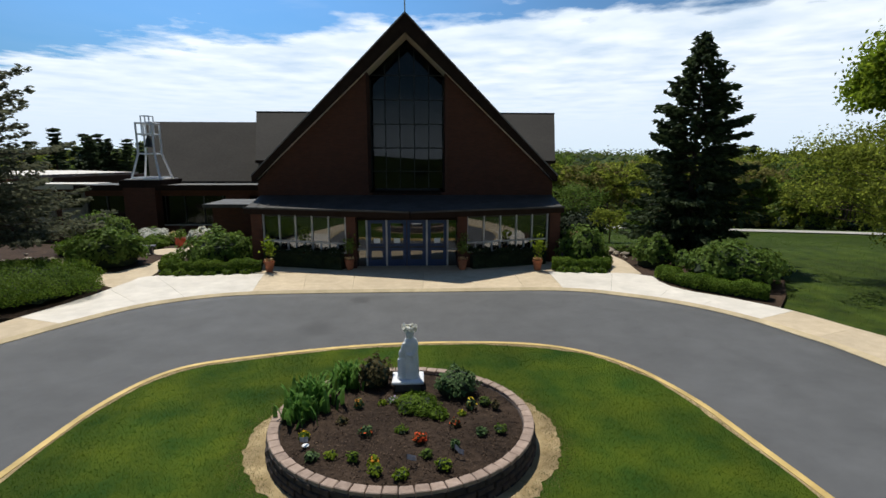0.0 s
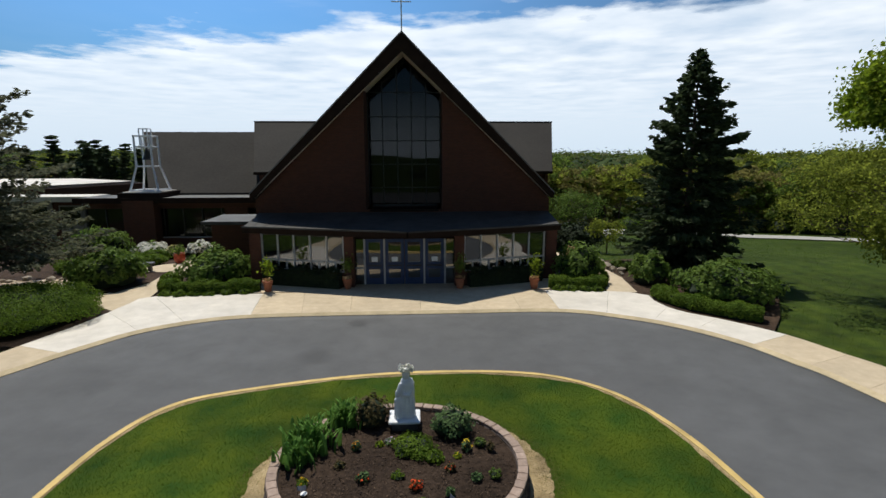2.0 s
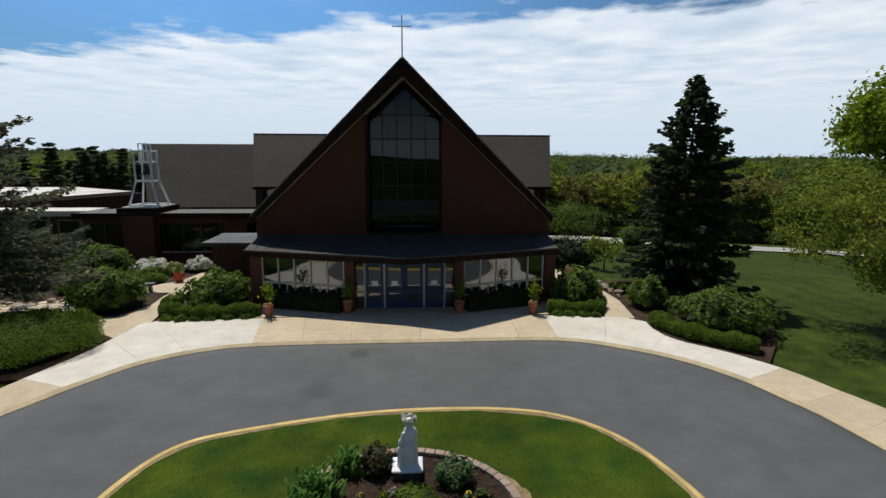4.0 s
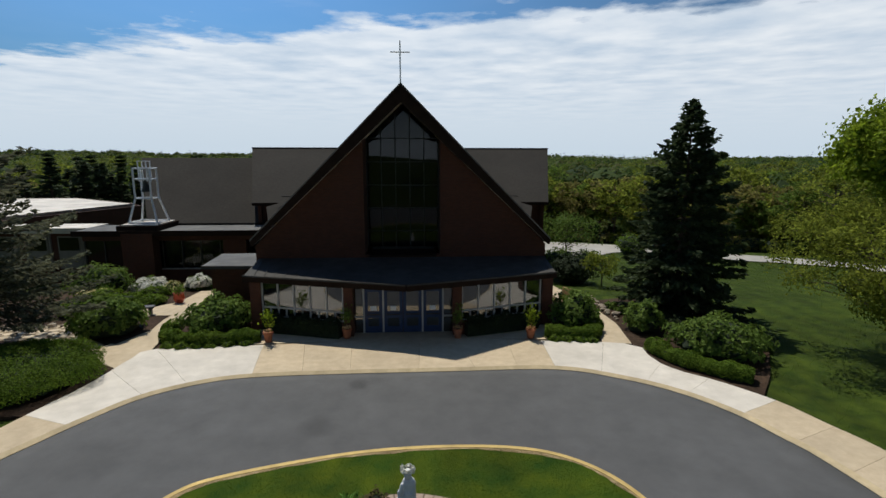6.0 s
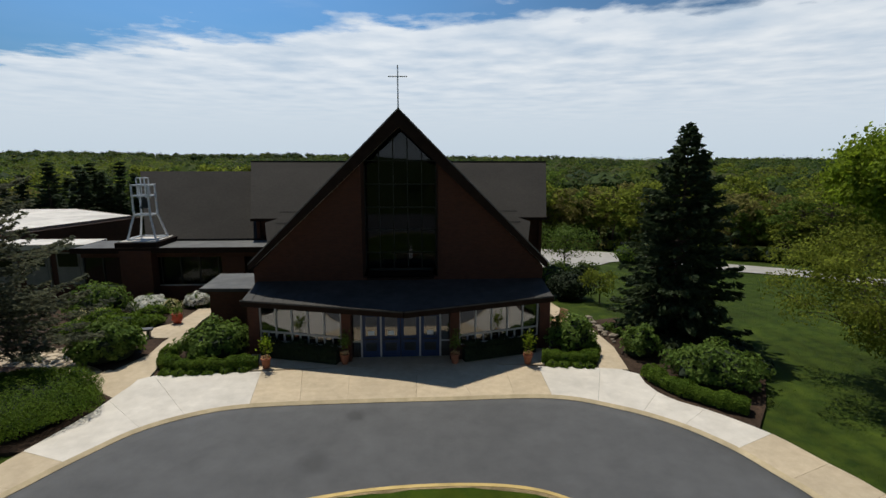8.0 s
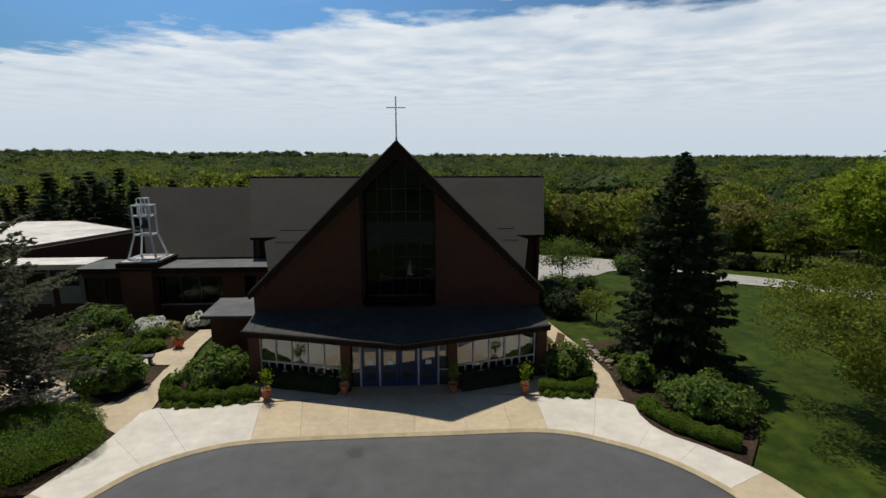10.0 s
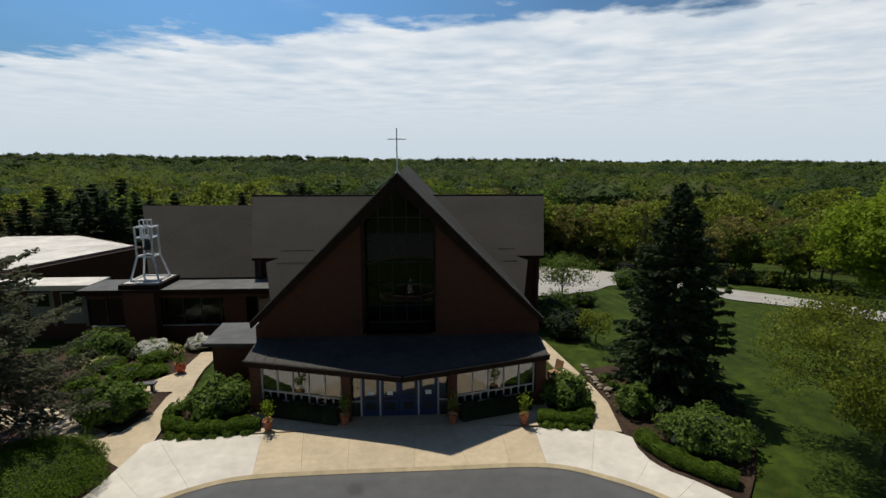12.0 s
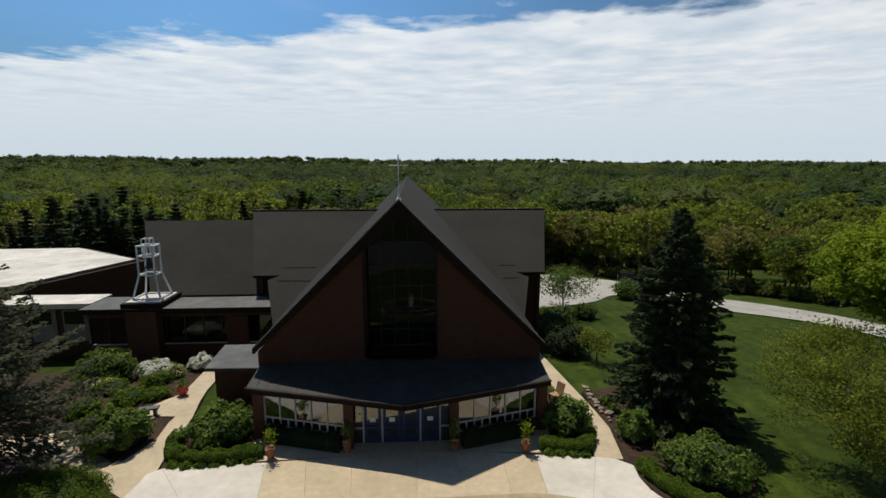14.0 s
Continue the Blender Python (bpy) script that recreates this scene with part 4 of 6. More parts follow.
wing = tagged(new("school_wing"), "low brick wing with long grey roof", "building wing")
cross_roof("roof", -23.5, -11.0, 46, 8.02, 38.3, 3.2, wing, 3.9, 0.0)
end_wall(-19.5, 46, 8.0, 38.3, 3.2, wing)

# low flat-roofed corridor in front of the wing
corridor = tagged(new("corridor"), "low brick corridor with flat roof and window band", "building wing")
part("roof", boxed(-23.0, -8.6, 35.2, 38.6, 2.88, 3.05), M_GREYROOF, corridor, "grey membrane flat roof")
part("fascia", boxed(-23.05, -8.6, 35.08, 35.2, 2.72, 3.09), M_FASCIA, corridor)
part("wall", boxed(-22.8, -8.8, 35.8, 36.05, -1.6, 0.2), M_BRICK, corridor)
part("wall", boxed(-22.8, -8.8, 35.8, 36.05, 2.3, 2.88), M_BRICK, corridor)
part("wall", boxed(-13.2, -11.6, 35.75, 36.1, 0.2, 2.3), M_BRICK, corridor)
# painted dark to stand for the dim room behind the window band
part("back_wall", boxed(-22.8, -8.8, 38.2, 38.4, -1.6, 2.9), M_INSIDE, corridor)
band = part("window_band", boxed(-22.7, -8.9, 35.88, 36.0, 0.2, 0.28), M_WHITE, corridor, "dark window band")
for k in range(11):
    x = -22.7 + k * 1.32
    if x > -9.5 or -13.3 < x < -11.6:
        continue
    part("mullion", boxed(x - 0.03, x + 0.03, 35.84, 36.0, 0.28, 2.3), M_BRONZE, band)
    p = part("pane", boxed(x + 0.04, x + 1.27, 35.92, 35.935, 0.3, 2.28), M_DIMGLASS, band)
    p.visible_shadow = False
pier = part("pier", boxed(-19.75, -17.65, 35.0, 37.4, -1.6, 2.9), M_BRICK, corridor, "brown brick pier")
tower = thing("bell_frame", -18.75, 37.2, 2.9, "open white steel bell frame on a dark base", "bell tower")
part("base", boxed(-1.4, 1.4, -1.9, 1.3, 0, 0.5), M_FASCIA, tower, "dark brown base box")
part("base_top", boxed(-1.2, 1.2, -1.6, 1.1, 0.5, 0.56), M_FLAT, tower, "white membrane top")
prof = [(0.98, 0.56), (0.56, 2.3), (0.56, 4.45)]
for sx in (-1, 1):
    for sy in (-1, 1):
        bm = bmesh.new()
        for (a, za), (b, zb) in zip(prof, prof[1:]):
            rod(bm, (sx * a, sy * a * 0.9 - 0.15, za), (sx * b, sy * b * 0.9 - 0.15, zb), 0.075, 0.07, 8)
        part("leg", bm, M_STEEL, tower)
for z, w in ((0.62, 0.96), (2.3, 0.56), (3.65, 0.56), (4.4, 0.56)):
    bm = bmesh.new()
    c = [(-w, -w * 0.9 - 0.15, z), (w, -w * 0.9 - 0.15, z), (w, w * 0.9 - 0.15, z), (-w, w * 0.9 - 0.15, z)]
    for i in range(4):
        rod(bm, c[i], c[(i + 1) % 4], 0.06, 0.06, 6)
    part("brace", bm, M_STEEL, tower)
bm = bmesh.new()
for sx in (-1, 1):
    for sy in (-1, 1):
        rod(bm, (sx * 0.28, sy * 0.28 - 0.15, 3.5), (sx * 0.28, sy * 0.28 - 0.15, 4.9), 0.05, 0.05, 6)
for z in (4.4, 4.9):
    for i in range(4):
        c = [(-0.28, -0.43, z), (0.28, -0.43, z), (0.28, 0.13, z), (-0.28, 0.13, z)]
        rod(bm, c[i], c[(i + 1) % 4], 0.03, 0.03, 6)
part("top_cage", bm, M_STEEL, tower)
part("bell", lathe(bmesh.new(), [(0.36, 2.75), (0.3, 2.82), (0.22, 3.05), (0.18, 3.3), (0.05, 3.6)], 16, centre=(0, -0.15)), M_BRONZE, tower, "dark bronze bell")

# white flat roofs to the left
M_PANEL = material("dull_panel", (0.2, 0.18, 0.15), (0.27, 0.245, 0.2), 0.85, 2.0, 0.1, 25)
M_EDGE = material("tan_roof_edge", (0.22, 0.17, 0.13), (0.3, 0.235, 0.185), 0.8, 3.0, 0.15, 25)
annex = tagged(new("annex"), "brick annex with white flat roof", "building wing")
AN = [(-27.6, 51.5), (-31.4, 40.5), (-52, 36), (-52, 58), (-37.5, 58.6)]
part("roof", slab(AN, 3.35, 3.5), M_FLAT, annex, "white membrane flat roof")
part("fascia", ribbon(AN, offset(AN, -0.12, True), 2.85, 3.52, True), M_EDGE, annex, "brown roof edge")
AW = offset(AN, 0.5, True)
AW2 = offset(AN, 0.75, True)
part("wall", ribbon(AW, AW2, -4, 3.3, True), M_BRICK, annex)
for k in range(5):
    t = (k + 0.5) / 5
    a, b = Vector((AN[0][0] - 0.2, AN[0][1])), Vector((AN[1][0] - 0.2, AN[1][1]))
    p = a.lerp(b, t)
    w = part("window", boxed(-0.55, 0.55, -0.06, 0.06, 1.1, 2.4), M_DIMGLASS, annex, "dark annex window")
    w.location, w.rotation_euler = (p.x - 0.35, p.y, 0), (0, 0, math.atan2(b.y - a.y, b.x - a.x))
    q = a.lerp(b, t + 0.1)
    post = part("pilaster", boxed(-0.12, 0.12, -0.09, 0.09, -0.5, 2.86), M_PANEL, annex, "pale beige pilaster")
    post.location, post.rotation_euler = (q.x - 0.3, q.y, 0), w.rotation_euler
link = tagged(new("link_building"), "low link building with white flat roof and dull beige panels", "building wing")
part("roof", boxed(-36, -23.1, 36.9, 39.5, 2.9, 3.06), M_FLAT, link, "white membrane flat roof")
part("fascia", boxed(-36, -23.1, 36.78, 36.9, 2.7, 3.08), M_SOFFIT, link, "pale beige roof edge")
part("wall", boxed(-36, -23.1, 37.5, 37.75, -2, 2.9), M_BRICK, link)
for x in (-32.5, -30.2, -27.9, -25.6):
    part("panel", boxed(x, x + 1.6, 37.42, 37.5, 0.0, 2.4), M_PANEL, link, "dull beige wall panel")
    part("window", boxed(x + 0.12, x + 1.48, 37.38, 37.42, 1.35, 2.3), M_DIMGLASS, link)
    part("post", boxed(x + 1.68, x + 1.84, 37.36, 37.5, -0.2, 2.68), M_PANEL, link, "pale beige post")

# side canopy by the path
side = tagged(new("side_canopy"), "small flat canopy with grey roof and brick side", "canopy")
part("roof", slab([(-10.55, 25.7), (-10.75, 29.1), (-7.5, 29.1), (-7.5, 25.6)], 2.47, 2.6), M_GREYROOF, side, "grey membrane roof")
part("fascia", ribbon([(-10.55, 25.7), (-7.5, 25.6)], [(-10.55, 25.6), (-7.5, 25.5)], 2.45, 2.62), M_SEAM, side, "grey metal roof edge")
part("wall", boxed(-10.2, -7.45, 26.0, 29.0, 0, 2.47), M_BRICK, side, "dark brick wall")

# ---- entrance porch ----
porch = tagged(new("entrance_porch"), "low glazed entrance porch with prow-shaped canopy", "entrance")
CL, CM, CR = (-7.58, 23.1), (0.0, 20.95), (7.16, 23.12)
roofc = [(CL[0], CL[1], 2.66), (CM[0], CM[1], 2.66), (CR[0], CR[1], 2.66), (7.05, 24.95, 3.1), (-7.4, 24.95, 3.1)]
bm = bmesh.new()
lo = [bm.verts.new((x, y, z - 0.1)) for x, y, z in roofc] + [bm.verts.new((0, 24.95, 3.0))]
hi = [bm.verts.new((x, y, z + 0.02)) for x, y, z in roofc] + [bm.verts.new((0, 24.95, 3.12))]
for v in (hi, lo):
    bm.faces.new((v[0], v[1], v[5], v[4]))
    bm.faces.new((v[1], v[2], v[3], v[5]))
for i, j in ((0, 1), (1, 2), (2, 3), (3, 5), (5, 4), (4, 0)):
    bm.faces.new((lo[i], lo[j], hi[j], hi[i]))
part("canopy_roof", bm, M_SEAM, porch, "dark standing-seam metal canopy roof")
for a, b in ((CL, CM), (CM, CR)):
    fa = part("fascia", ribbon([a, b], offset([a, b], -0.1), 2.42, 2.71), M_FASCIA, porch, "dark brown canopy edge")
    part("drip_edge", ribbon(offset([a, b], -0.1), offset([a, b], -0.14), 2.66, 2.73), M_SEAM, porch, "grey metal drip edge")
    part("soffit", ribbon(offset([a, b], 0.02), offset([a, b], 1.3), 2.44, 2.5), M_FASCIA, porch)
# seams of the canopy roof
for k in range(1, 30):
    x = -7.6 + k * 0.5
    if not -7.4 < x < 7.0:
        continue
    y0 = CM[1] + (CL[1] - CM[1]) * (-x / 7.58) if x < 0 else CM[1] + (CR[1] - CM[1]) * (x / 7.16)
    part("seam", prism(bmesh.new(), [(x - 0.012, y0, 2.68), (x + 0.012, y0, 2.68), (x + 0.012, y0, 2.688), (x - 0.012, y0, 2.688)], (0, 24.9 - y0, 0.44)), M_SEAM, porch)


def glazed_wing(xo, yo, xi, yi, flip):
    """Splayed window wall from its outer to its inner end."""
    a, b = Vector((xo, yo, 0)), Vector((xi, yi, 0))
    u = (b - a).normalized()
    ln = (b - a).length
    m = Matrix.Translation(a) @ Matrix.Rotation(math.atan2(u.y, u.x), 4, "Z")
    w = part("window_wall", boxed(-0.05, ln + 0.05, -0.12, 0.12, 0.05, 0.74), M_BRICK, porch, "white-framed window wall")
    w.matrix_local = m
    part("frame", boxed(0, ln, -0.05, 0.05, 2.34, 2.42), M_BRONZE, w)
    part("frame", boxed(0, ln, -0.05, 0.05, 0.74, 0.8), M_WHITE, w)
    part("frame", boxed(0, ln, -0.055, 0.055, 1.16, 1.24), M_WHITE, w)
    n = 5
    for k in range(n + 1):
        x = ln * k / n
        part("mullion", boxed(x - 0.032, x + 0.032, -0.06, 0.06, 0.76, 2.4), M_WHITE, w)
    for k in range(n):
        x0, x1 = ln * k / n + 0.04, ln * (k + 1) / n - 0.04
        p = part("pane", boxed(x0, x1, -0.01, 0.004, 1.24, 2.32), M_GLASS, w)
        p.visible_shadow = False
        mid = (x0 + x1) / 2
        part("mullion", boxed(mid - 0.035, mid + 0.035, -0.055, 0.055, 0.78, 1.18), M_WHITE, w)
        for q0, q1 in ((x0, mid - 0.035), (mid + 0.035, x1)):
            p = part("pane", boxed(q0, q1, -0.01, 0.004, 0.8, 1.16), M_GLASS, w)
            p.visible_shadow = False
    return w


glazed_wing(-6.75, 23.08, -2.85, 21.95, 1)
glazed_wing(2.5, 21.95, 6.4, 23.08, 1)
for x, y, w in ((-7.05, 23.2, 0.5), (-2.62, 22.05, 0.42), (2.3, 22.05, 0.42), (6.75, 23.2, 0.5)):
    part("pier", boxed(x - w / 2, x + w / 2, y - 0.25, y + 0.3, 0.02, 2.44), M_BRICK, porch, "brown brick pier")
part("end_wall", boxed(-7.3, -7.05, 23.3, 24.95, 0.02, 2.6), M_BRICK, porch)
part("end_wall", boxed(6.75, 7.0, 23.3, 24.95, 0.02, 2.6), M_BRICK, porch)
part("header", boxed(-2.45, 2.15, 22.25, 22.45, 2.2, 2.46), M_FASCIA, porch, "dark brown header over the doors")
part("ceiling", boxed(-7, 6.8, 23.0, 24.7, 2.52, 2.56), M_SOFFIT, porch)
# doors
DX = [-1.98, -1.09, 0.72, 1.66]
for x in DX:
    part("door_post", boxed(x - 0.04, x + 0.04, 22.24, 22.4, 0.05, 2.2), M_WHITE, porch, "white door post")
for x0, x1, light in ((-1.94, -1.13, 1), (-1.05, -0.2, 1), (-0.17, 0.68, 0), (0.76, 1.62, 1)):
    door = part("door", boxed(x0, x1, 22.28, 22.34, 0.06, 1.12), M_BLUE, porch, "blue painted entrance door with glass upper half")
    for q0, q1, z0, z1 in ((x0, x1, 2.05, 2.19), (x0, x0 + 0.14, 1.12, 2.05), (x1 - 0.14, x1, 1.12, 2.05)):
        part("door_frame", boxed(q0, q1, 22.28, 22.34, z0, z1), M_BLUE, door)
    p = part("pane", boxed(x0 + 0.14, x1 - 0.14, 22.305, 22.315, 1.12, 2.05), M_GLASS, door)
    p.visible_shadow = False
    part("push_bar", boxed(x0 + 0.1, x1 - 0.1, 22.22, 22.26, 0.95, 1.0), M_BRONZE, door)
    part("lower_pane", boxed(x0 + 0.16, x1 - 0.16, 22.27, 22.28, 0.4, 0.8), M_GLASS, door, "lower glass panel").visible_shadow = False
    if light:
        part("notice", boxed((x0 + x1) / 2 - 0.14, (x0 + x1) / 2 + 0.14, 22.288, 22.296, 1.15, 1.36), M_PAPER, door, "white paper notice")
for x0, x1 in ((-2.4, -2.02), (1.7, 2.1)):
    part("sidelight", boxed(x0, x1, 22.3, 22.33, 0.9, 2.18), M_GLASS, porch, "narrow glass sidelight").visible_shadow = False
    part("sidelight_frame", boxed(x0, x1, 22.28, 22.35, 0.82, 0.9), M_WHITE, porch)
    part("sidelight_panel", boxed(x0, x1, 22.29, 22.34, 0.06, 0.82), M_GLASS, porch)

# ---- round planter ----
(PX, PY), RX, RY, PTOP = isle(0.1, 8.1), 2.4, 2.19, 0.52
planter = tagged(thing("round_planter", PX, PY, ISLAND, "round raised planter of dark blocks with tan cap stones", "planter"))
cap_mesh = None
for k in range(62):
    a = 2 * math.pi * k / 62
    if cap_mesh is None:
        bm = boxed(-0.115, 0.115, -0.092, 0.092, -0.042, 0.042)
        for v in bm.verts:
            if v.co.y < 0:
                v.co.x *= 0.88
        bmesh.ops.bevel(bm, geom=list(bm.edges), offset=0.012, segments=1, affect="EDGES")
        ob = part("cap_stone", bm, M_CAP, planter)
        cap_mesh = ob.data
    else:
        ob = new("cap_stone", cap_mesh)
        ob.parent = planter
    ob.location = (math.cos(a) * (RX - 0.1), math.sin(a) * (RY - 0.1), PTOP - 0.04 + 0.004 * math.sin(k * 3.7))
    ob.rotation_euler = (0, 0, a - math.pi / 2 + 0.03 * math.sin(k * 2.3))
blk_mesh = None
for c in range(4):
    for k in range(44):
        a = 2 * math.pi * (k + 0.5 * (c % 2)) / 44
        if blk_mesh is None:
            ob = part("block", boxed(-0.16, 0.16, -0.11, 0.11, -0.053, 0.053, bevel=0.014), M_BLOCK, planter)
            blk_mesh = ob.data
        else:
            ob = new("block", blk_mesh)
            ob.parent = planter
        r = -0.1 + 0.012 * (3 - c)
        ob.location = (math.cos(a) * (RX + r), math.sin(a) * (RY + r), 0.13 + c * 0.11 - 0.055 + 0.002 * math.sin(k * 1.7))
        ob.rotation_euler = (0, 0, a - math.pi / 2 + 0.025 * math.sin(k * 5.1 + c))
rng = np.random.default_rng(5)
vs, fs, K, R = [(0, 0, 0.47)], [], 48, 12
for j in range(1, R + 1):
    for k in range(K):
        a, r = 2 * math.pi * k / K, j / R
        x, y = math.cos(a) * r * (RX - 0.2), math.sin(a) * r * (RY - 0.2)
        vs.append((x, y, 0.43 + 0.05 * (1 - r * r) + 0.035 * noise.noise(Vector((x * 2.5, y * 2.5, 0)))))
fs += [(0, 1 + k, 1 + (k + 1) % K) for k in range(K)]
for j in range(R - 1):
    fs += [(1 + j * K + k, 1 + (j + 1) * K + k, 1 + (j + 1) * K + (k + 1) % K, 1 + j * K + (k + 1) % K) for k in range(K)]
part("soil", (vs, fs), M_MULCH, planter, "dark brown mulch")
ring = []
for k in range(200):
    c, d = math.cos(2 * math.pi * k / 200), math.sin(2 * math.pi * k / 200)
    fray = 0.13 * noise.noise(Vector((c * 2.2, d * 2.2, 4))) + 0.09 * noise.noise(Vector((c * 8, d * 8, 1))) + 0.06 * noise.noise(Vector((c * 26, d * 26, 2)))
    ring.append((PX + 0.05 + c * (RX + 0.46 + fray), PY + d * (RY + 0.26 + fray)))
tagged(part("bare_ring", slab(ring, ISLAND, ISLAND + 0.122), M_STRAW), "strip of dry straw-coloured grass round the planter", "dry grass", kind="structure")

# statue on its plinth, plain shapes
ST = (0.15, 9.78)
base = thing("stone_plinth", ST[0], ST[1], ISLAND + 0.42, "white stone plinth on a dark block", "plinth")
part("block", boxed(-0.27, 0.27, -0.22, 0.22, 0, 0.21, bevel=0.015), M_STONE, base, "dark block")
part("slab", boxed(-0.33, 0.33, -0.27, 0.27, 0.21, 0.27, bevel=0.015), M_STATUE, base)
bm = bmesh.new()
lathe(bm, [(0.17, 0.69), (0.185, 0.72), (0.165, 0.85), (0.15, 1.05), (0.155, 1.25), (0.165, 1.36), (0.13, 1.43), (0.06, 1.47)], 24, 0.95, 0.8, (0.07, 0))
lathe(bm, [(0.05, 1.45), (0.075, 1.49), (0.09, 1.55), (0.085, 1.61), (0.045, 1.65)], 16, 1, 1, (0.05, -0.02))
lathe(bm, [(0.09, 0.69), (0.085, 0.85), (0.075, 1.0), (0.08, 1.07), (0.04, 1.11), (0.062, 1.16), (0.05, 1.23), (0.02, 1.25)], 16, 1, 0.9, (-0.12, -0.07))
rod(bm, (-0.06, -0.04, 1.36), (-0.12, -0.1, 1.2), 0.05, 0.04, 8)
rod(bm, (0.18, -0.02, 1.34), (0.13, -0.13, 1.15), 0.05, 0.042, 8)
rod(bm, (0.13, -0.13, 1.15), (-0.02, -0.15, 1.18), 0.042, 0.03, 8)
for k in range(11):
    a = k * 0.57 + 3.3
    rod(bm, (0.07 + 0.155 * math.cos(a), 0.13 * math.sin(a), 0.7), (0.07 + 0.135 * math.cos(a + 0.15), 0.11 * math.sin(a + 0.15), 1.3), 0.024, 0.014, 5)
for v in bm.verts:
    v.co += 0.012 * Vector((noise.noise(v.co * 9), noise.noise(v.co * 9 + Vector((7, 0, 0))), 0))
statue = smooth_shade(part("statue", bm, M_STATUE))
statue.location, statue.scale = (ST[0] - 0.01, ST[1], ISLAND - 0.11), (1.0, 0.95, 1.14)
fuse = statue.modifiers.new("fuse", "REMESH")
fuse.mode, fuse.voxel_size, fuse.use_smooth_shade = "VOXEL", 0.013, True
solid = bpy.data.meshes.new_from_object(statue.evaluated_get(bpy.context.evaluated_depsgraph_get()))
statue.modifiers.clear()
statue.data = solid
tagged(statue, "white stone statue of a robed shape on a plinth", "statue")
rng = np.random.default_rng(12)
a = rng.uniform(0, 2 * math.pi, 90)
pts = np.stack([0.13 * np.cos(a), 0.11 * np.sin(a), 0.02 * rng.normal(size=90)], axis=1)
v, f = leaf_cards(rng, pts, 0.07)
wreath = part("flower_wreath", (v.tolist(), f.tolist()), L_FLOWERW)
wreath.location = (ST[0] + 0.04, ST[1] - 0.02, ISLAND + 1.775)
tagged(wreath, "white flower wreath on the statue's head", "wreath")

# ---- trees near by ----
conifer("spruce_tree", 14.3, 25.0, 0, 11.1, 3.4, L_SPRUCE, "tall dark green spruce beside the lawn", seed=3, levels=44, boughs=15, per=66, size=0.18, full=0.62)
broadleaf("maple_tree", 25.3, 18.9, 0, 12.0, 6.4, L_MAPLE, "broad maple tree in fresh yellow-green leaf", seed=8, clumps=330, per=330, size=0.14, bole=0.44, trunk=0.28, thin=0.2, spread=0.42)
broadleaf("twiggy_tree", 19.9, 17.8, 0, 6.9, 5.0, L_WOOD, "twiggy spreading tree with sparse spring leaves", seed=9, clumps=150, per=400, size=0.078, bole=0.2, trunk=0.1, thin=0.5, spread=0.5)
conifer("cedar_tree", -17.4, 20.6, 0, 9.8, 4.9, L_CEDAR, "dark spreading cedar with layered boughs", seed=4, levels=26, boughs=13, per=150, size=0.11, full=0.6, droop=0.1, skirt=0.19)

# ---- shrubs ----
shrub("yew_mound", -14.2, 17.75, 2.95, 1.3, L_HEDGE, "large rounded green yew mound beside the walk", seed=1, n=42000, size=0.042, ry=2.5, rough=0.08)
shrub("rhododendron", -13.65, 22.8, 1.35, 1.75, L_SHRUB, "round leafy rhododendron in a mulch bed", seed=2, n=2600, size=0.15)
shrub("rhododendron", -8.9, 23.25, 1.45, 1.6, L_SHRUB, "round leafy rhododendron beside the path", seed=3, n=2200, size=0.14)
shrub("rhododendron", 8.1, 22.9, 1.15, 1.75, L_SHRUB, "leafy green shrub by the porch", seed=4, n=1600, size=0.13)
shrub("viburnum", 12.9, 19.0, 1.85, 1.6, L_SHRUB, "broad light green leafy shrub", seed=5, n=3000, size=0.13, ry=1.5)
shrub("viburnum", 11.2, 22.1, 0.85, 1.4, L_SHRUB, "small green shrub in the mulch bed", seed=6, n=1300, size=0.13)
hedge("box_hedge", [(-10.9, 23.2), (-10.75, 22.0), (-9.9, 21.35), (-8.4, 21.25), (-6.5, 21.6)], 0.7, 0.58, L_HEDGE, "low clipped green box hedge by the porch", n=16000, size=0.045, seed=1)
hedge("box_hedge", [(6.3, 21.5), (7.4, 21.2), (8.4, 21.2), (8.9, 22.2)], 0.7, 0.56, L_HEDGE, "low clipped green box hedge by the side path", n=11000, size=0.045, seed=2)
hedge("box_hedge", [(10.45, 19.7), (10.8, 18.4), (11.7, 17.2), (12.7, 16.4)], 0.75, 0.56, L_HEDGE, "low clipped green box hedge along the walk", n=15000, size=0.045, seed=3)
for k, (x, y) in enumerate([(-10.2, 20.95), (-9.6, 20.85), (-9.0, 20.9), (-8.4, 20.95), (-7.7, 21.0), (-7.0, 21.1), (6.6, 20.95), (7.1, 20.85), (7.7, 20.75), (8.2, 20.7)]):
    shrub("groundcover_clump", x, y, 0.29, 0.33, L_HEDGE, "small round green groundcover clump", "groundcover", n=420, size=0.06, seed=20 + k, group="clumps before the hedge")
shrub("azalea", -16.6, 32.0, 1.1, 1.0, L_SHRUB, "white flowering azalea in full bloom", seed=40, n=900, size=0.11, flower=L_FLOWERW, share=2.6)
shrub("azalea", -14.0, 33.3, 0.8, 1.0, L_SHRUB, "white flowering azalea by the wall", seed=41, n=700, size=0.11, flower=L_FLOWERW, share=2.4)
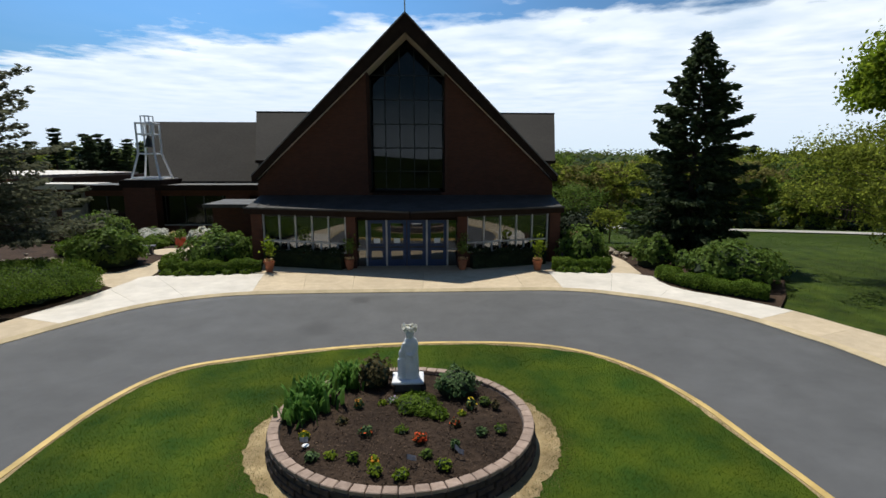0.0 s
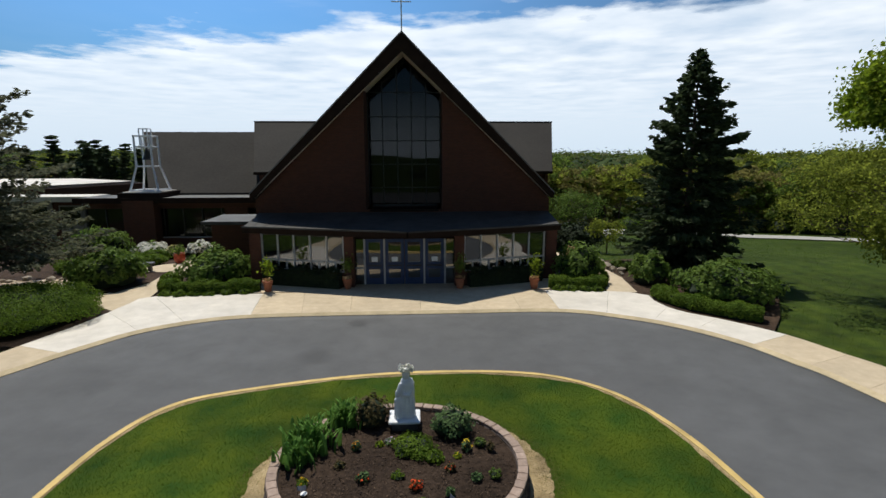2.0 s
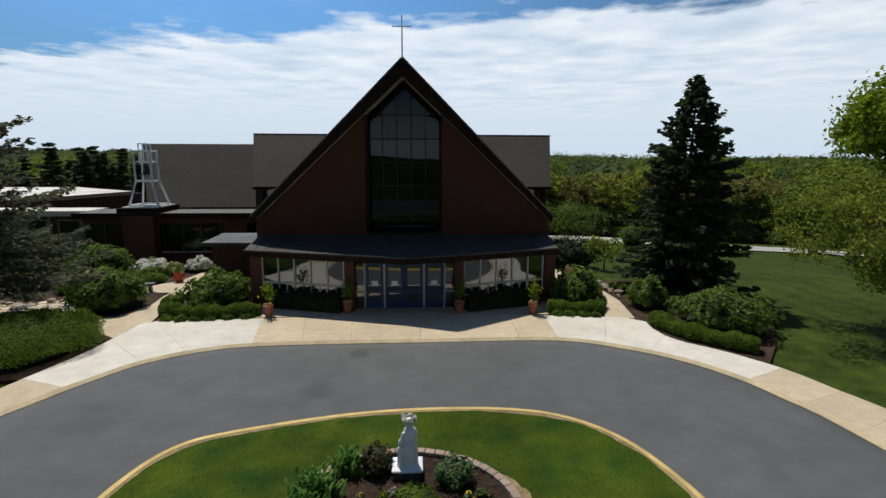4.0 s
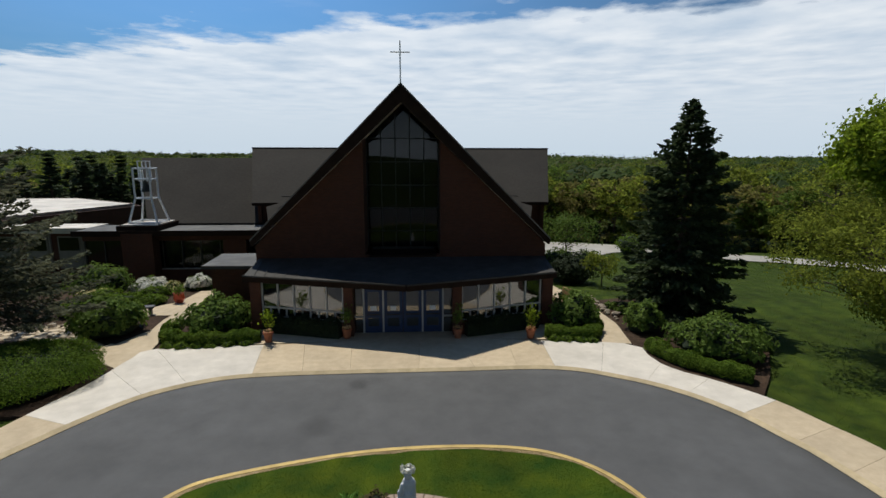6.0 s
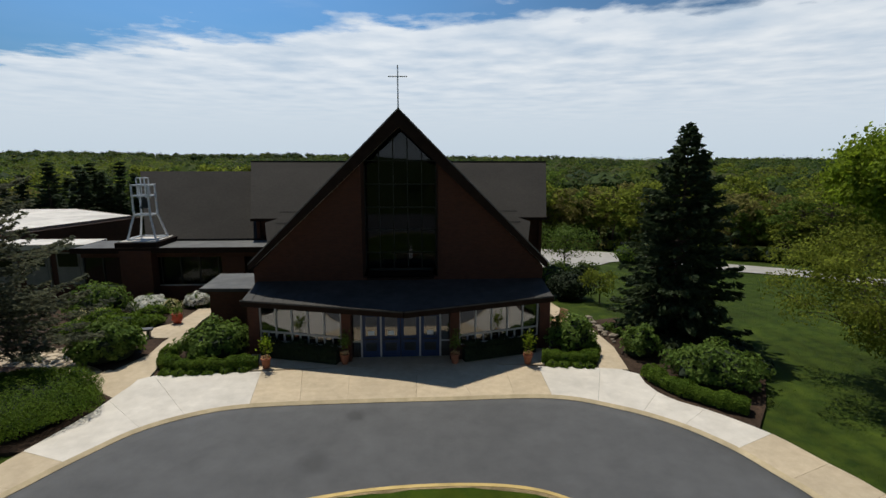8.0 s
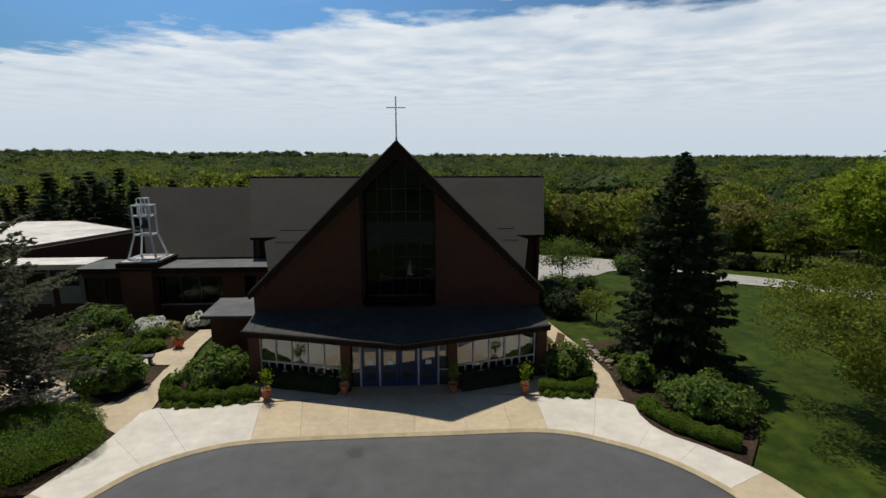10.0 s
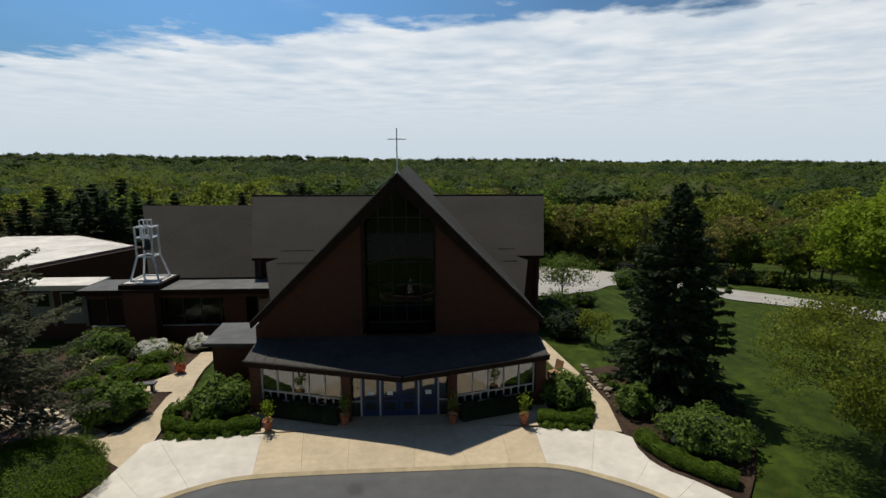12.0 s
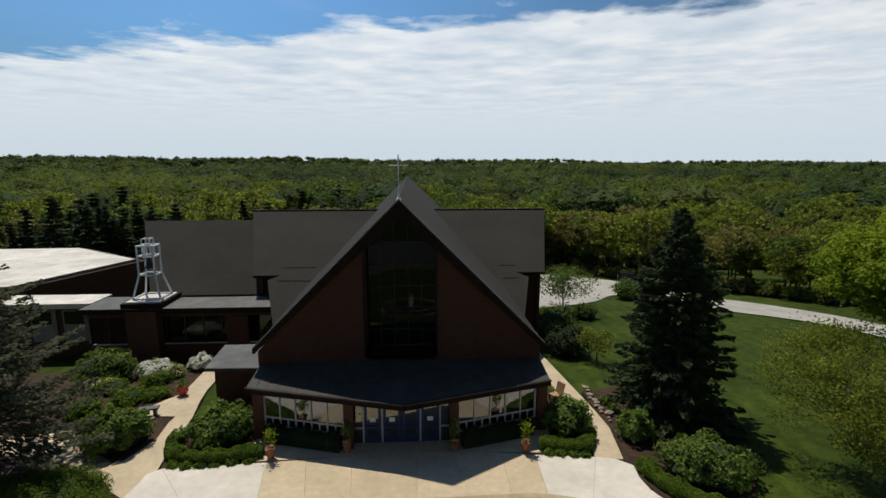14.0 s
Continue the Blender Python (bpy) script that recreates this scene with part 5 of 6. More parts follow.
for k, (x, y, r, h) in enumerate([(-15.6, 27.4, 0.95, 0.75), (-14.4, 27.9, 0.75, 0.6), (-17.2, 26.0, 0.9, 0.8), (-15.9, 24.9, 0.75, 0.6), (-17.6, 29.0, 0.9, 0.8), (-15.6, 30.4, 0.8, 0.7)]):
    shrub("juniper", x, y, r, h, L_HEDGE, "low spreading green juniper in the garden bed", "shrub", n=1100, size=0.1, seed=50 + k, group="garden junipers")
shrub("azalea", -18.2, 29.4, 0.95, 0.75, L_SHRUB, "low pale yellow flowering azalea in the garden", seed=42, n=500, size=0.1, flower=L_FLOWERY, share=1.6)
shrub("azalea", -14.9, 31.6, 0.55, 0.85, L_SHRUB, "small pale yellow flowering azalea by the red pot", seed=43, n=300, size=0.09, flower=L_FLOWERY, share=1.0)
for k, (x, y, r, h) in enumerate([(12.2, 24.0, 0.7, 0.5), (15.7, 21.6, 0.8, 0.6), (15.2, 19.9, 0.75, 0.6), (15.9, 23.2, 0.7, 0.5), (11.2, 24.6, 0.32, 0.4), (11.0, 25.6, 0.3, 0.35), (13.2, 22.6, 0.8, 0.6)]):
    shrub("bed_plant", x, y, r, h, (L_YEW, L_SHRUB)[k in (4, 5)], "low dark green plant in the shaded mulch bed", "shrub", n=700, size=0.08, seed=75 + k, rough=0.35, group="low plants in the bed")
shrub("holly_bush", -19.0, 31.0, 1.6, 2.0, L_SHRUB, "large rounded green bush before the wing", seed=61, n=1800, size=0.14)
shrub("round_bush", 11.9, 35.0, 1.6, 2.1, L_YEW, "dark round bush on the lawn", seed=62, n=2000, size=0.13)
shrub("round_bush", 26.7, 58.4, 1.9, 2.4, L_HEDGE, "clipped round green bush by the lane", seed=63, n=1500, size=0.13)
for k, (x, y, r, h) in enumerate([(11.6, 39.5, 1.3, 1.5), (12.9, 43.0, 1.6, 1.7), (14.6, 46.5, 1.5, 1.6), (17.5, 47.5, 1.2, 1.3)]):
    shrub("lawn_shrub", x, y, r, h, (L_SHRUB, L_WOODD)[k % 2], "loose green shrub behind the church", "shrub", n=900, size=0.14, seed=90 + k, group="shrubs behind the church", rough=0.35)
broadleaf("small_tree", 13.4, 33.2, -0.75, 2.4, 1.3, L_WOOD, "small round-headed tree on the lawn", seed=64, clumps=22, per=50, size=0.12, bole=0.35, trunk=0.06)
broadleaf("dogwood_tree", 16.0, 50.0, -2.6, 5.2, 3.4, L_SHRUB, "sparse dogwood tree with pale twigs", seed=65, clumps=60, per=70, size=0.13, bole=0.3, trunk=0.1, thin=0.4)

# ---- woods ----
L_WOODB = leaf_material("woodland_leaf_bronze", (0.19, 0.175, 0.055), (0.26, 0.24, 0.075), 0.7, 0.66, 0.22)
L_FAR = [leaf_material("far_leaf_" + n, a, b, 0.7, 0.4, 0.16) for n, a, b in (
    ("bright", (0.125, 0.165, 0.022), (0.165, 0.2, 0.03)), ("fresh", (0.085, 0.13, 0.02), (0.11, 0.155, 0.026)),
    ("olive", (0.085, 0.1, 0.026), (0.11, 0.125, 0.034)), ("deep", (0.05, 0.088, 0.019), (0.068, 0.108, 0.023)), ("dark", (0.032, 0.06, 0.018), (0.045, 0.075, 0.022)))]


def woods_edge(x):
    """Where the woods begin behind the lane."""
    return float(np.interp(x, [5, 25, 31, 36, 40, 44, 48, 58], [93, 92, 85, 74, 69, 62, 55, 42]))


def plant_woods():
    rng = random.Random(7)
    kinds = [broadleaf("woodland_tree", 32 + 6 * k, 98 + 4 * (k % 2), ground_height(40, 99), 11 + k, 3.6 + 0.3 * k, (L_WOOD, L_WOODD, L_WOODB, L_WOOD, L_WOODD, L_WOOD)[k],
                       ("spring green woodland tree at the edge of the lawn", "darker green woodland tree in the valley", "bronze-leaved woodland tree with bare twigs")[k % 3],
                       seed=100 + k, clumps=64, per=34, size=0.34, bole=0.26, trunk=0.17, spread=0.6, group="edge woods") for k in range(6)]
    for t in kinds:
        t.scale = (0.8, 0.8, 0.75)
    pines = [conifer("pine_tree", -34 - 6 * k, 68, ground_height(-34, 68), 15, 3.0, L_SPRUCE, "dark conifer behind the building", seed=120 + k, levels=22, boughs=9, per=18, size=0.5, group="dark conifers") for k in range(2)]
    for t in pines:
        t.scale = (0.85, 0.85, 0.8)
    spots = []
    for _ in range(4000):
        x, y = rng.uniform(-130, 140), 64 + 130 * rng.random() ** 1.5
        if y < (woods_edge(x) if 5 < x < 58 else 66) or abs(x) > y * 1.0 + 20 or any((x - a) ** 2 + (y - b) ** 2 < 15 for a, b in spots):
            continue
        spots.append((x, y))
        if len(spots) >= 280:
            break
    for i in range(34):
        x = 8 + i * 1.25 + rng.uniform(-0.5, 0.5)
        spots.append((x, woods_edge(x) + rng.uniform(0.5, 5.0)))
    for i in range(14):
        spots.append((-52 + i * 1.45, 67 + rng.uniform(0, 7)))
    for i in range(26):
        spots.append((54 + rng.uniform(0, 16), 14 + i * 2.2))
    for i in range(22):
        spots.append((-58 - rng.uniform(0, 20), 20 + i * 2.4))
    for i in range(16):
        spots.append((rng.uniform(-50, 50), -62 - rng.uniform(0, 20)))
    for i, (x, y) in enumerate(spots):
        dark = -53 < x < -32 and y < 75 or (x < -22 and y < 110 and i % 4 == 0)
        src = pines[i % 2] if dark else kinds[rng.randrange(6)]
        base = ground_height(x, y) - 0.2
        top = rng.uniform(3.0, 6.3) if x > -20 else rng.uniform(4.0, 7.0)
        if dark:
            top = rng.uniform(4.5, 9.0)
        k = (top - base) / (15 if dark else 13.5)
        ob = copy_thing(src, pose(x, y, base, 0, 0, rng.uniform(0, 360)))
        ob.scale = (max(k, 0.7) * rng.uniform(0.95, 1.25) * (1.35 if dark else 1.0),) * 2 + (k,)
    thickets = [shrub("thicket_bush", 20 + 5 * k, woods_edge(20 + 5 * k) - 1.5, 1.7, 1.9, (L_WOOD, L_WOODD, L_WOODB)[k], "low leafy undergrowth at the edge of the woods", "shrub", n=420, size=0.3, seed=140 + k, rough=0.35, group="undergrowth by the woods") for k in range(3)]
    for k, ob in enumerate(thickets):
        ob.location.z = ground_height(20 + 5 * k, woods_edge(20 + 5 * k) - 1.5)
    for i in range(26):
        x = 12 + i * 1.45 + rng.uniform(-0.4, 0.4)
        y = woods_edge(x) - rng.uniform(0.6, 2.4)
        ob = copy_thing(thickets[rng.randrange(3)], pose(x, y, ground_height(x, y), 0, 0, rng.uniform(0, 360)))
        ob.scale = (rng.uniform(0.7, 1.3),) * 2 + (rng.uniform(0.6, 1.2),)
    # far canopy as one sheet of crowns: a lumpy inside and leaves about it
    g = np.random.default_rng(9)
    bm = bmesh.new()
    bmesh.ops.create_icosphere(bm, subdivisions=1, radius=1)
    uv = np.array([v.co[:] for v in bm.verts])
    uf = [[v.index for v in f.verts] for f in bm.faces]
    bm.free()
    vs, fs, ms, k = [], [], [], 0
    for count in range(6600):
        near, low = count < 3000, count < 620
        d = g.uniform(135, 400) if near else 380 * math.exp(g.uniform(0, 1.75))
        if low:
            d = g.uniform(92, 175)
        a = g.uniform(-0.95, 0.95)
        x, y = d * math.sin(a), d * math.cos(a)
        r = g.uniform(1.6, 3.2) if low else g.uniform(3.8, 7.4) * (1 + d / 3000)
        if low and (x < -15 or y < 88):
            x, y = abs(x) * 0.9, 88 + (y - 60) * 0.5
        centre = np.array([x, y, ground_height(x, y) + (r * 0.6 if low else g.uniform(3.5, 9.5))])
        lumpy = 1 + 0.12 * g.normal(size=len(uv))
        wave = noise.noise(Vector((x / 70, y / 110, 1.5))) + g.normal() * 0.3
        tone = 0 if wave > 0.42 else 1 if wave > 0.12 else 2 if wave > -0.08 else 3 if wave > -0.5 else 4
        vs.append(uv * (lumpy * 0.82)[:, None] * np.array([r, r, r * 0.85]) + centre)
        fs += [[i + k for i in f] for f in uf]
        # next darker tone paints the shade within each crown
        ms += [min(tone + 1, 4)] * len(uf)
        k += len(uv)
        p, dirs = shell(g, 160 if near else 46, (r, r, r * 0.9), 0.2, 0.85, -0.1)
        v, f = leaf_cards(g, p + centre, (0.75 if near else 1.3) * (1 + d / 2000), face=dirs, loose=0.14, long=1.2)
        vs.append(v)
        fs += (f + k).tolist()
        ms += [tone] * len(f)
        k += len(v)
    ob = part("far_woods", (np.concatenate(vs).tolist(), fs, ms), L_FAR)
    tagged(ob, "rolling spring green woods out to the horizon", "woods", kind="stuff")


plant_woods()

# ---- pots by the porch ----
def flower_pot(x, y, plant, seed, size=1.0, label="terracotta pot with a small leafy standard and flowers"):
    rng = np.random.default_rng(seed)
    ob = thing("flower_pot", x, y, 0.1, label, "plant pot", "pots before the porch")
    part("pot", lathe(bmesh.new(), [(0.13, 0), (0.145, 0.04), (0.195, 0.36), (0.22, 0.38), (0.225, 0.46), (0.2, 0.46), (0.19, 0.4)], 24), M_TERRA, ob, "terracotta pot")
    bm = bmesh.new()
    rod(bm, (0, 0, 0.38), (0.02, 0, 1.0), 0.014, 0.01, 6)
    for k in range(4):
        rod(bm, (0.01, 0, 0.75 + 0.08 * k), (0.14 * math.cos(k * 2), 0.14 * math.sin(k * 2), 1.0 + 0.08 * k), 0.007, 0.004, 5)
    part("stem", bm, M_BARK, ob)
    pts = rng.normal(size=(170, 3)) * np.array([0.13, 0.13, 0.2]) * size + np.array([0.02, 0, 1.08])
    v, f = leaf_cards(rng, pts, 0.085)
    part("foliage", (v.tolist(), f.tolist()), plant, ob)
    a, r = rng.uniform(0, 6.28, 110), rng.uniform(0.0, 0.21, 110)
    pts = np.stack([r * np.cos(a), r * np.sin(a), 0.47 + rng.uniform(0, 0.09, 110)], axis=1)
    v, f = leaf_cards(rng, pts, 0.06, long=1.0)
    part("blossom", (v.tolist(), f.tolist()), L_PEACH, ob, "pale orange flowers")
    return ob


L_PEACH = leaf_material("peach_blossom", (0.7, 0.42, 0.18), (0.8, 0.62, 0.36), 0.6, 0.2, 0.15)
for k, (x, y) in enumerate([(-6.08, 21.3), (-2.68, 21.6), (2.28, 21.4), (5.55, 21.15)]):
    flower_pot(x, y, L_SHRUB if k in (1, 2) else L_MAPLE, 70 + k)
hedge("yew_hedge", [(-6.6, 22.7), (-4.8, 22.2), (-3.0, 21.65)], 0.5, 0.92, L_YEW, "low dark yew hedge under the porch windows", n=3500, seed=11)
hedge("yew_hedge", [(2.7, 21.65), (4.5, 22.15), (6.2, 22.65)], 0.5, 0.92, L_YEW, "low dark yew hedge under the porch windows", n=3500, seed=12)

# ---- planting in the round planter ----
SOIL = ISLAND + 0.45


def blades(name, x, y, n, length, spread, label, seed, leaf=None):
    """A clump of strap leaves that arch outwards."""
    rng = np.random.default_rng(seed)
    vs, fs = [], []
    for i in range(n):
        a, r = rng.uniform(0, 6.28), abs(rng.normal()) * spread * 0.5
        ox, oy = r * math.cos(a), r * math.sin(a)
        h, lean, w = length * rng.uniform(0.6, 1.1), rng.uniform(0.05, 0.4) * length, rng.uniform(0.026, 0.046)
        b = rng.uniform(0, 6.28)
        px, py = -math.sin(b) * w, math.cos(b) * w
        k = len(vs)
        for t, q in ((0, 1), (0.45, 1.1), (0.8, 0.7), (1, 0.05)):
            cx, cy, cz = ox + math.cos(b) * lean * t * t, oy + math.sin(b) * lean * t * t, h * (t - 0.22 * t * t * t)
            vs += [(cx - px * q, cy - py * q, cz), (cx + px * q, cy + py * q, cz)]
        fs += [(k + 2 * j, k + 2 * j + 1, k + 2 * j + 3, k + 2 * j + 2) for j in range(3)]
    ob = part(name, (vs, fs), leaf or L_IRIS)
    ob.location = (*isle(x, y), SOIL - 0.02)
    return tagged(ob, label, "plant")


blades("iris_clump", -1.6, 8.7, 330, 0.62, 0.46, "tall clump of green strap leaves in the planter", 1)
blades("iris_clump", -1.75, 8.3, 160, 0.5, 0.36, "green strap leaves at the planter's edge", 2)
blades("iris_clump", -1.05, 9.5, 170, 0.6, 0.34, "tall clump of green strap leaves behind the bed", 3)
L_ROSE = leaf_material("bronze_rose_leaf", (0.06, 0.045, 0.02), (0.12, 0.1, 0.04), 0.5, 0.25, 0.3)
L_GREY = leaf_material("grey_green_leaf", (0.06, 0.11, 0.035), (0.12, 0.18, 0.07), 0.55, 0.2, 0.25)
shrub("rose_bush", *isle(-0.5, 9.45), 0.36, 0.62, L_ROSE, "bronze-leaved rose bush beside the plinth", n=520, size=0.06, seed=81, z=SOIL, rough=0.3)
shrub("lavender_bush", *isle(1.12, 9.05), 0.42, 0.5, L_GREY, "grey-green lavender bush in the planter", n=800, size=0.055, seed=82, z=SOIL, rough=0.25)
shrub("groundcover", *isle(0.35, 8.45), 0.42, 0.26, L_HEDGE, "bright green groundcover cushion in the mulch", "plant", n=1700, size=0.034, seed=83, z=SOIL, rough=0.15)
shrub("groundcover", *isle(0.72, 8.15), 0.18, 0.16, L_HEDGE, "small green groundcover cushion", "plant", n=240, size=0.05, seed=84, z=SOIL)
for k, (x, y, r, h, leaf, fl, sh, lab) in enumerate([
        (-0.72, 8.5, 0.1, 0.24, L_GREY, L_ORANGE, 0.35, "small plant with orange flowers"), (-0.3, 8.62, 0.1, 0.12, L_MAPLE, None, 0, "small lime green plant"),
        (-1.5, 7.55, 0.1, 0.14, L_HEDGE, L_YELLOW, 0.4, "yellow pansy plant"), (1.33, 8.4, 0.12, 0.26, L_GREY, L_YELLOW, 0.3, "yellow flowering plant"),
        (0.4, 7.35, 0.13, 0.2, L_ROSE, L_RED, 0.9, "red flowering plant"), (1.0, 7.8, 0.12, 0.18, L_ROSE, L_RED, 0.25, "small plant with coral flowers"),
        (0.08, 7.65, 0.15, 0.16, L_HEDGE, None, 0, "small green plant"), (-0.5, 7.6, 0.14, 0.22, L_GREY, L_RED, 0.1, "small plant with faded flowers"),
        (1.75, 7.6, 0.14, 0.18, L_SHRUB, None, 0, "small green plant at the edge"), (1.42, 7.55, 0.14, 0.16, L_GREY, None, 0, "small grey-green plant"),
        (-0.1, 8.7, 0.14, 0.13, L_GREY, L_PINK, 0.6, "violet flowering plant"), (-1.25, 6.95, 0.14, 0.16, L_GREY, None, 0, "small grey-green plant near the rim"),
        (-0.98, 7.0, 0.12, 0.12, L_MAPLE, None, 0, "small lime green plant near the rim"), (-0.62, 6.9, 0.12, 0.18, L_HEDGE, None, 0, "small green plant near the rim"),
        (-0.3, 6.75, 0.1, 0.2, L_MAPLE, L_ORANGE, 0.4, "orange flowering plant near the rim"), (-0.25, 6.55, 0.15, 0.2, L_MAPLE, None, 0, "leafy lime plant near the rim"),
        (0.12, 6.45, 0.15, 0.16, L_MAPLE, None, 0, "leafy lime plant near the rim"), (0.75, 6.65, 0.16, 0.2, L_MAPLE, None, 0, "leafy lime plant near the rim"),
        (0.5, 6.95, 0.12, 0.16, L_SHRUB, None, 0, "small green plant"), (0.95, 7.15, 0.09, 0.2, L_GREY, None, 0, "small upright plant"),
        (1.6, 8.55, 0.14, 0.2, L_SHRUB, None, 0, "small green plant"), (1.78, 8.4, 0.1, 0.2, L_ROSE, None, 0, "small bronze plant"),
        (-0.95, 8.0, 0.12, 0.16, L_ROSE, None, 0, "small bronze plant"), (1.15, 8.2, 0.09, 0.1, L_MAPLE, L_YELLOW, 0.2, "low lime plant")]):
    shrub("bedding_plant", *isle(x, y), r * 0.78, h * 0.8, leaf, lab + " in the planter", "plant", n=80, size=0.042, seed=200 + k, z=SOIL, flower=fl, share=sh, group="bedding plants", rough=0.3)
rng = np.random.default_rng(77)
a, r = rng.uniform(0, 2 * math.pi, 5200), np.sqrt(rng.uniform(0, 1, 5200))
pts = np.stack([PX + np.cos(a) * r * (RX - 0.24), PY + np.sin(a) * r * (RY - 0.24), ISLAND + 0.445 + 0.05 * (1 - r * r) + rng.uniform(0, 0.015, 5200)], axis=1)
v, f = leaf_cards(rng, pts, 0.019, long=2.2, face=np.tile([0, 0, 1.0], (5200, 1)), loose=0.4)
chips = part("mulch_chips", (v.tolist(), f.tolist()), leaf_material("bark_chip", (0.026, 0.018, 0.012), (0.1, 0.068, 0.047), 0.9, 0.0, 0.6))
tagged(chips, "loose brown bark chips on the planter soil", "mulch", kind="stuff")
disc = part("garden_marker", lathe(bmesh.new(), [(0.055, 0), (0.06, 0.012), (0.05, 0.02)], 20), M_PAPER)
disc.location = (*isle(-1.42, 7.3), SOIL + 0.02)
tagged(disc, "round white garden marker lying on the mulch", "marker")
for k, (x, y, a) in enumerate([(0.2, 6.72, 20), (0.93, 6.95, -30), (-1.5, 7.25, 40)]):
    fl = thing("garden_flag", *isle(x, y), SOIL, "small faded garden flag on a stick in the mulch", "flag", "planter flags", rz=a)
    part("stick", rod(bmesh.new(), (0, 0, -0.05), (0, 0, 0.22), 0.004, 0.004, 6), M_BARK, fl)
    bm = bmesh.new()
    rows = [[bm.verts.new((0.16 * i / 6, 0.012 * math.sin(i * 1.1 + k), 0.12 + 0.09 * j - 0.01 * i)) for j in range(2)] for i in range(7)]
    back = [[bm.verts.new((v.co.x, v.co.y + 0.003, v.co.z)) for v in r] for r in rows]
    for i in range(6):
        for q in (rows, back):
            bm.faces.new((q[i][0], q[i + 1][0], q[i + 1][1], q[i][1]))
    part("cloth", bm, material("flag_cloth", (0.35, 0.33, 0.42), (0.7, 0.66, 0.66), 0.8, 25.0, 0.0), fl, "pale striped cloth")

# ---- garden things ----
bench = thing("stone_bench", -13.55, 25.55, 0.05, "dark granite bench beside the garden path", "bench", rz=12)
part("seat", boxed(-0.5, 0.5, -0.2, 0.2, 0.4, 0.5, bevel=0.02), M_STONE, bench)
for x in (-0.36, 0.22):
    part("leg", boxed(x, x + 0.14, -0.15, 0.15, 0, 0.4, bevel=0.015), M_STONE, bench)
pot = thing("red_pot", -12.95, 28.1, 0.0, "red glazed pot beside the path", "plant pot")
part("pot", lathe(bmesh.new(), [(0.2, 0), (0.3, 0.25), (0.27, 0.5), (0.3, 0.55), (0.26, 0.55)], 20), material("red_glaze", (0.42, 0.06, 0.03), (0.55, 0.1, 0.05), 0.4, 4.0, 0.1), pot)
rng = np.random.default_rng(3)
v, f = leaf_cards(rng, rng.normal(size=(120, 3)) * 0.16 + np.array([0, 0, 0.68]), 0.1)
part("foliage", (v.tolist(), f.tolist()), L_SHRUB, pot)
chair = thing("garden_chair", 8.35, 26.0, 0.05, "wooden garden chair beside the side path", "chair", rz=-60)
M_WOOD = material("weathered_wood", (0.3, 0.17, 0.08), (0.45, 0.28, 0.14), 0.7, 6.0, 0.3, 30, stretch=(1, 1, 4))
part("seat", boxed(-0.28, 0.28, -0.26, 0.26, 0.36, 0.41, bevel=0.01), M_WOOD, chair)
bk = boxed(-0.28, 0.28, 0.24, 0.29, 0.4, 1.0, bevel=0.01)
for vv in bk.verts:
    vv.co.y += (vv.co.z - 0.4) * 0.3
part("backrest", bk, M_WOOD, chair)
for x in (-0.25, 0.25):
    for y in (-0.22, 0.22):
        part("leg", boxed(x - 0.03, x + 0.03, y - 0.03, y + 0.03, 0, 0.37), M_WOOD, chair)
rng = np.random.default_rng(31)
for k in range(34):
    if k < 14:
        t = k / 13
        x, y = 10.55 + 0.08 * rng.normal(), 23.6 + t * 4
    else:
        t = (k - 14) / 19
        x, y = -13.2 - 8 * t, 23.5 + 0.8 * rng.normal() + t * 0.6
    r = rng.uniform(0.1, 0.26)
    c, cf = lump(rng, (0, 0, r * 0.4), (r, r * 0.8, r * 0.6), 0.25, 1)
    ob = part("garden_stone", (c.tolist(), cf), M_ROCK)
    ob.location = (x, y, 0.06)
    tagged(ob, "rough tan field stone at the bed's edge", "stone", "edging stones")


def build_car():
    car = thing("parked_car", 32.5, 72.5, lie(32, 72) + 0.02, "dark grey sport utility car parked on the lane", "car", rz=75)
    paint = material("dark_car_paint", (0.02, 0.022, 0.025), (0.03, 0.032, 0.035), 0.25, 2.0, 0.0, metal=0.4)
    prof = [(-2.3, 0.35), (2.3, 0.35), (2.35, 0.75), (2.1, 1.0), (1.2, 1.08), (0.55, 1.65), (-1.9, 1.7), (-2.3, 1.1)]
    bm = prism(bmesh.new(), [(x, -0.9, z) for x, z in prof], (0, 1.8, 0))
    bmesh.ops.bevel(bm, geom=list(bm.edges), offset=0.06, segments=2, affect="EDGES")
    part("body", bm, paint, car)
    for s in (-1, 1):
        part("side_window", boxed(-1.8, 0.75, s * 0.9 - 0.015, s * 0.9 + 0.015, 1.12, 1.52), M_GLASS, car)
        for x in (-1.45, 1.45):
            w = part("wheel", lathe(bmesh.new(), [(0.2, -0.11), (0.36, -0.11), (0.37, 0), (0.36, 0.11), (0.2, 0.11)], 20), M_STONE, car)
            w.location, w.rotation_euler = (x, s * 0.82, 0.36), (radians(90), 0, 0)


build_car()


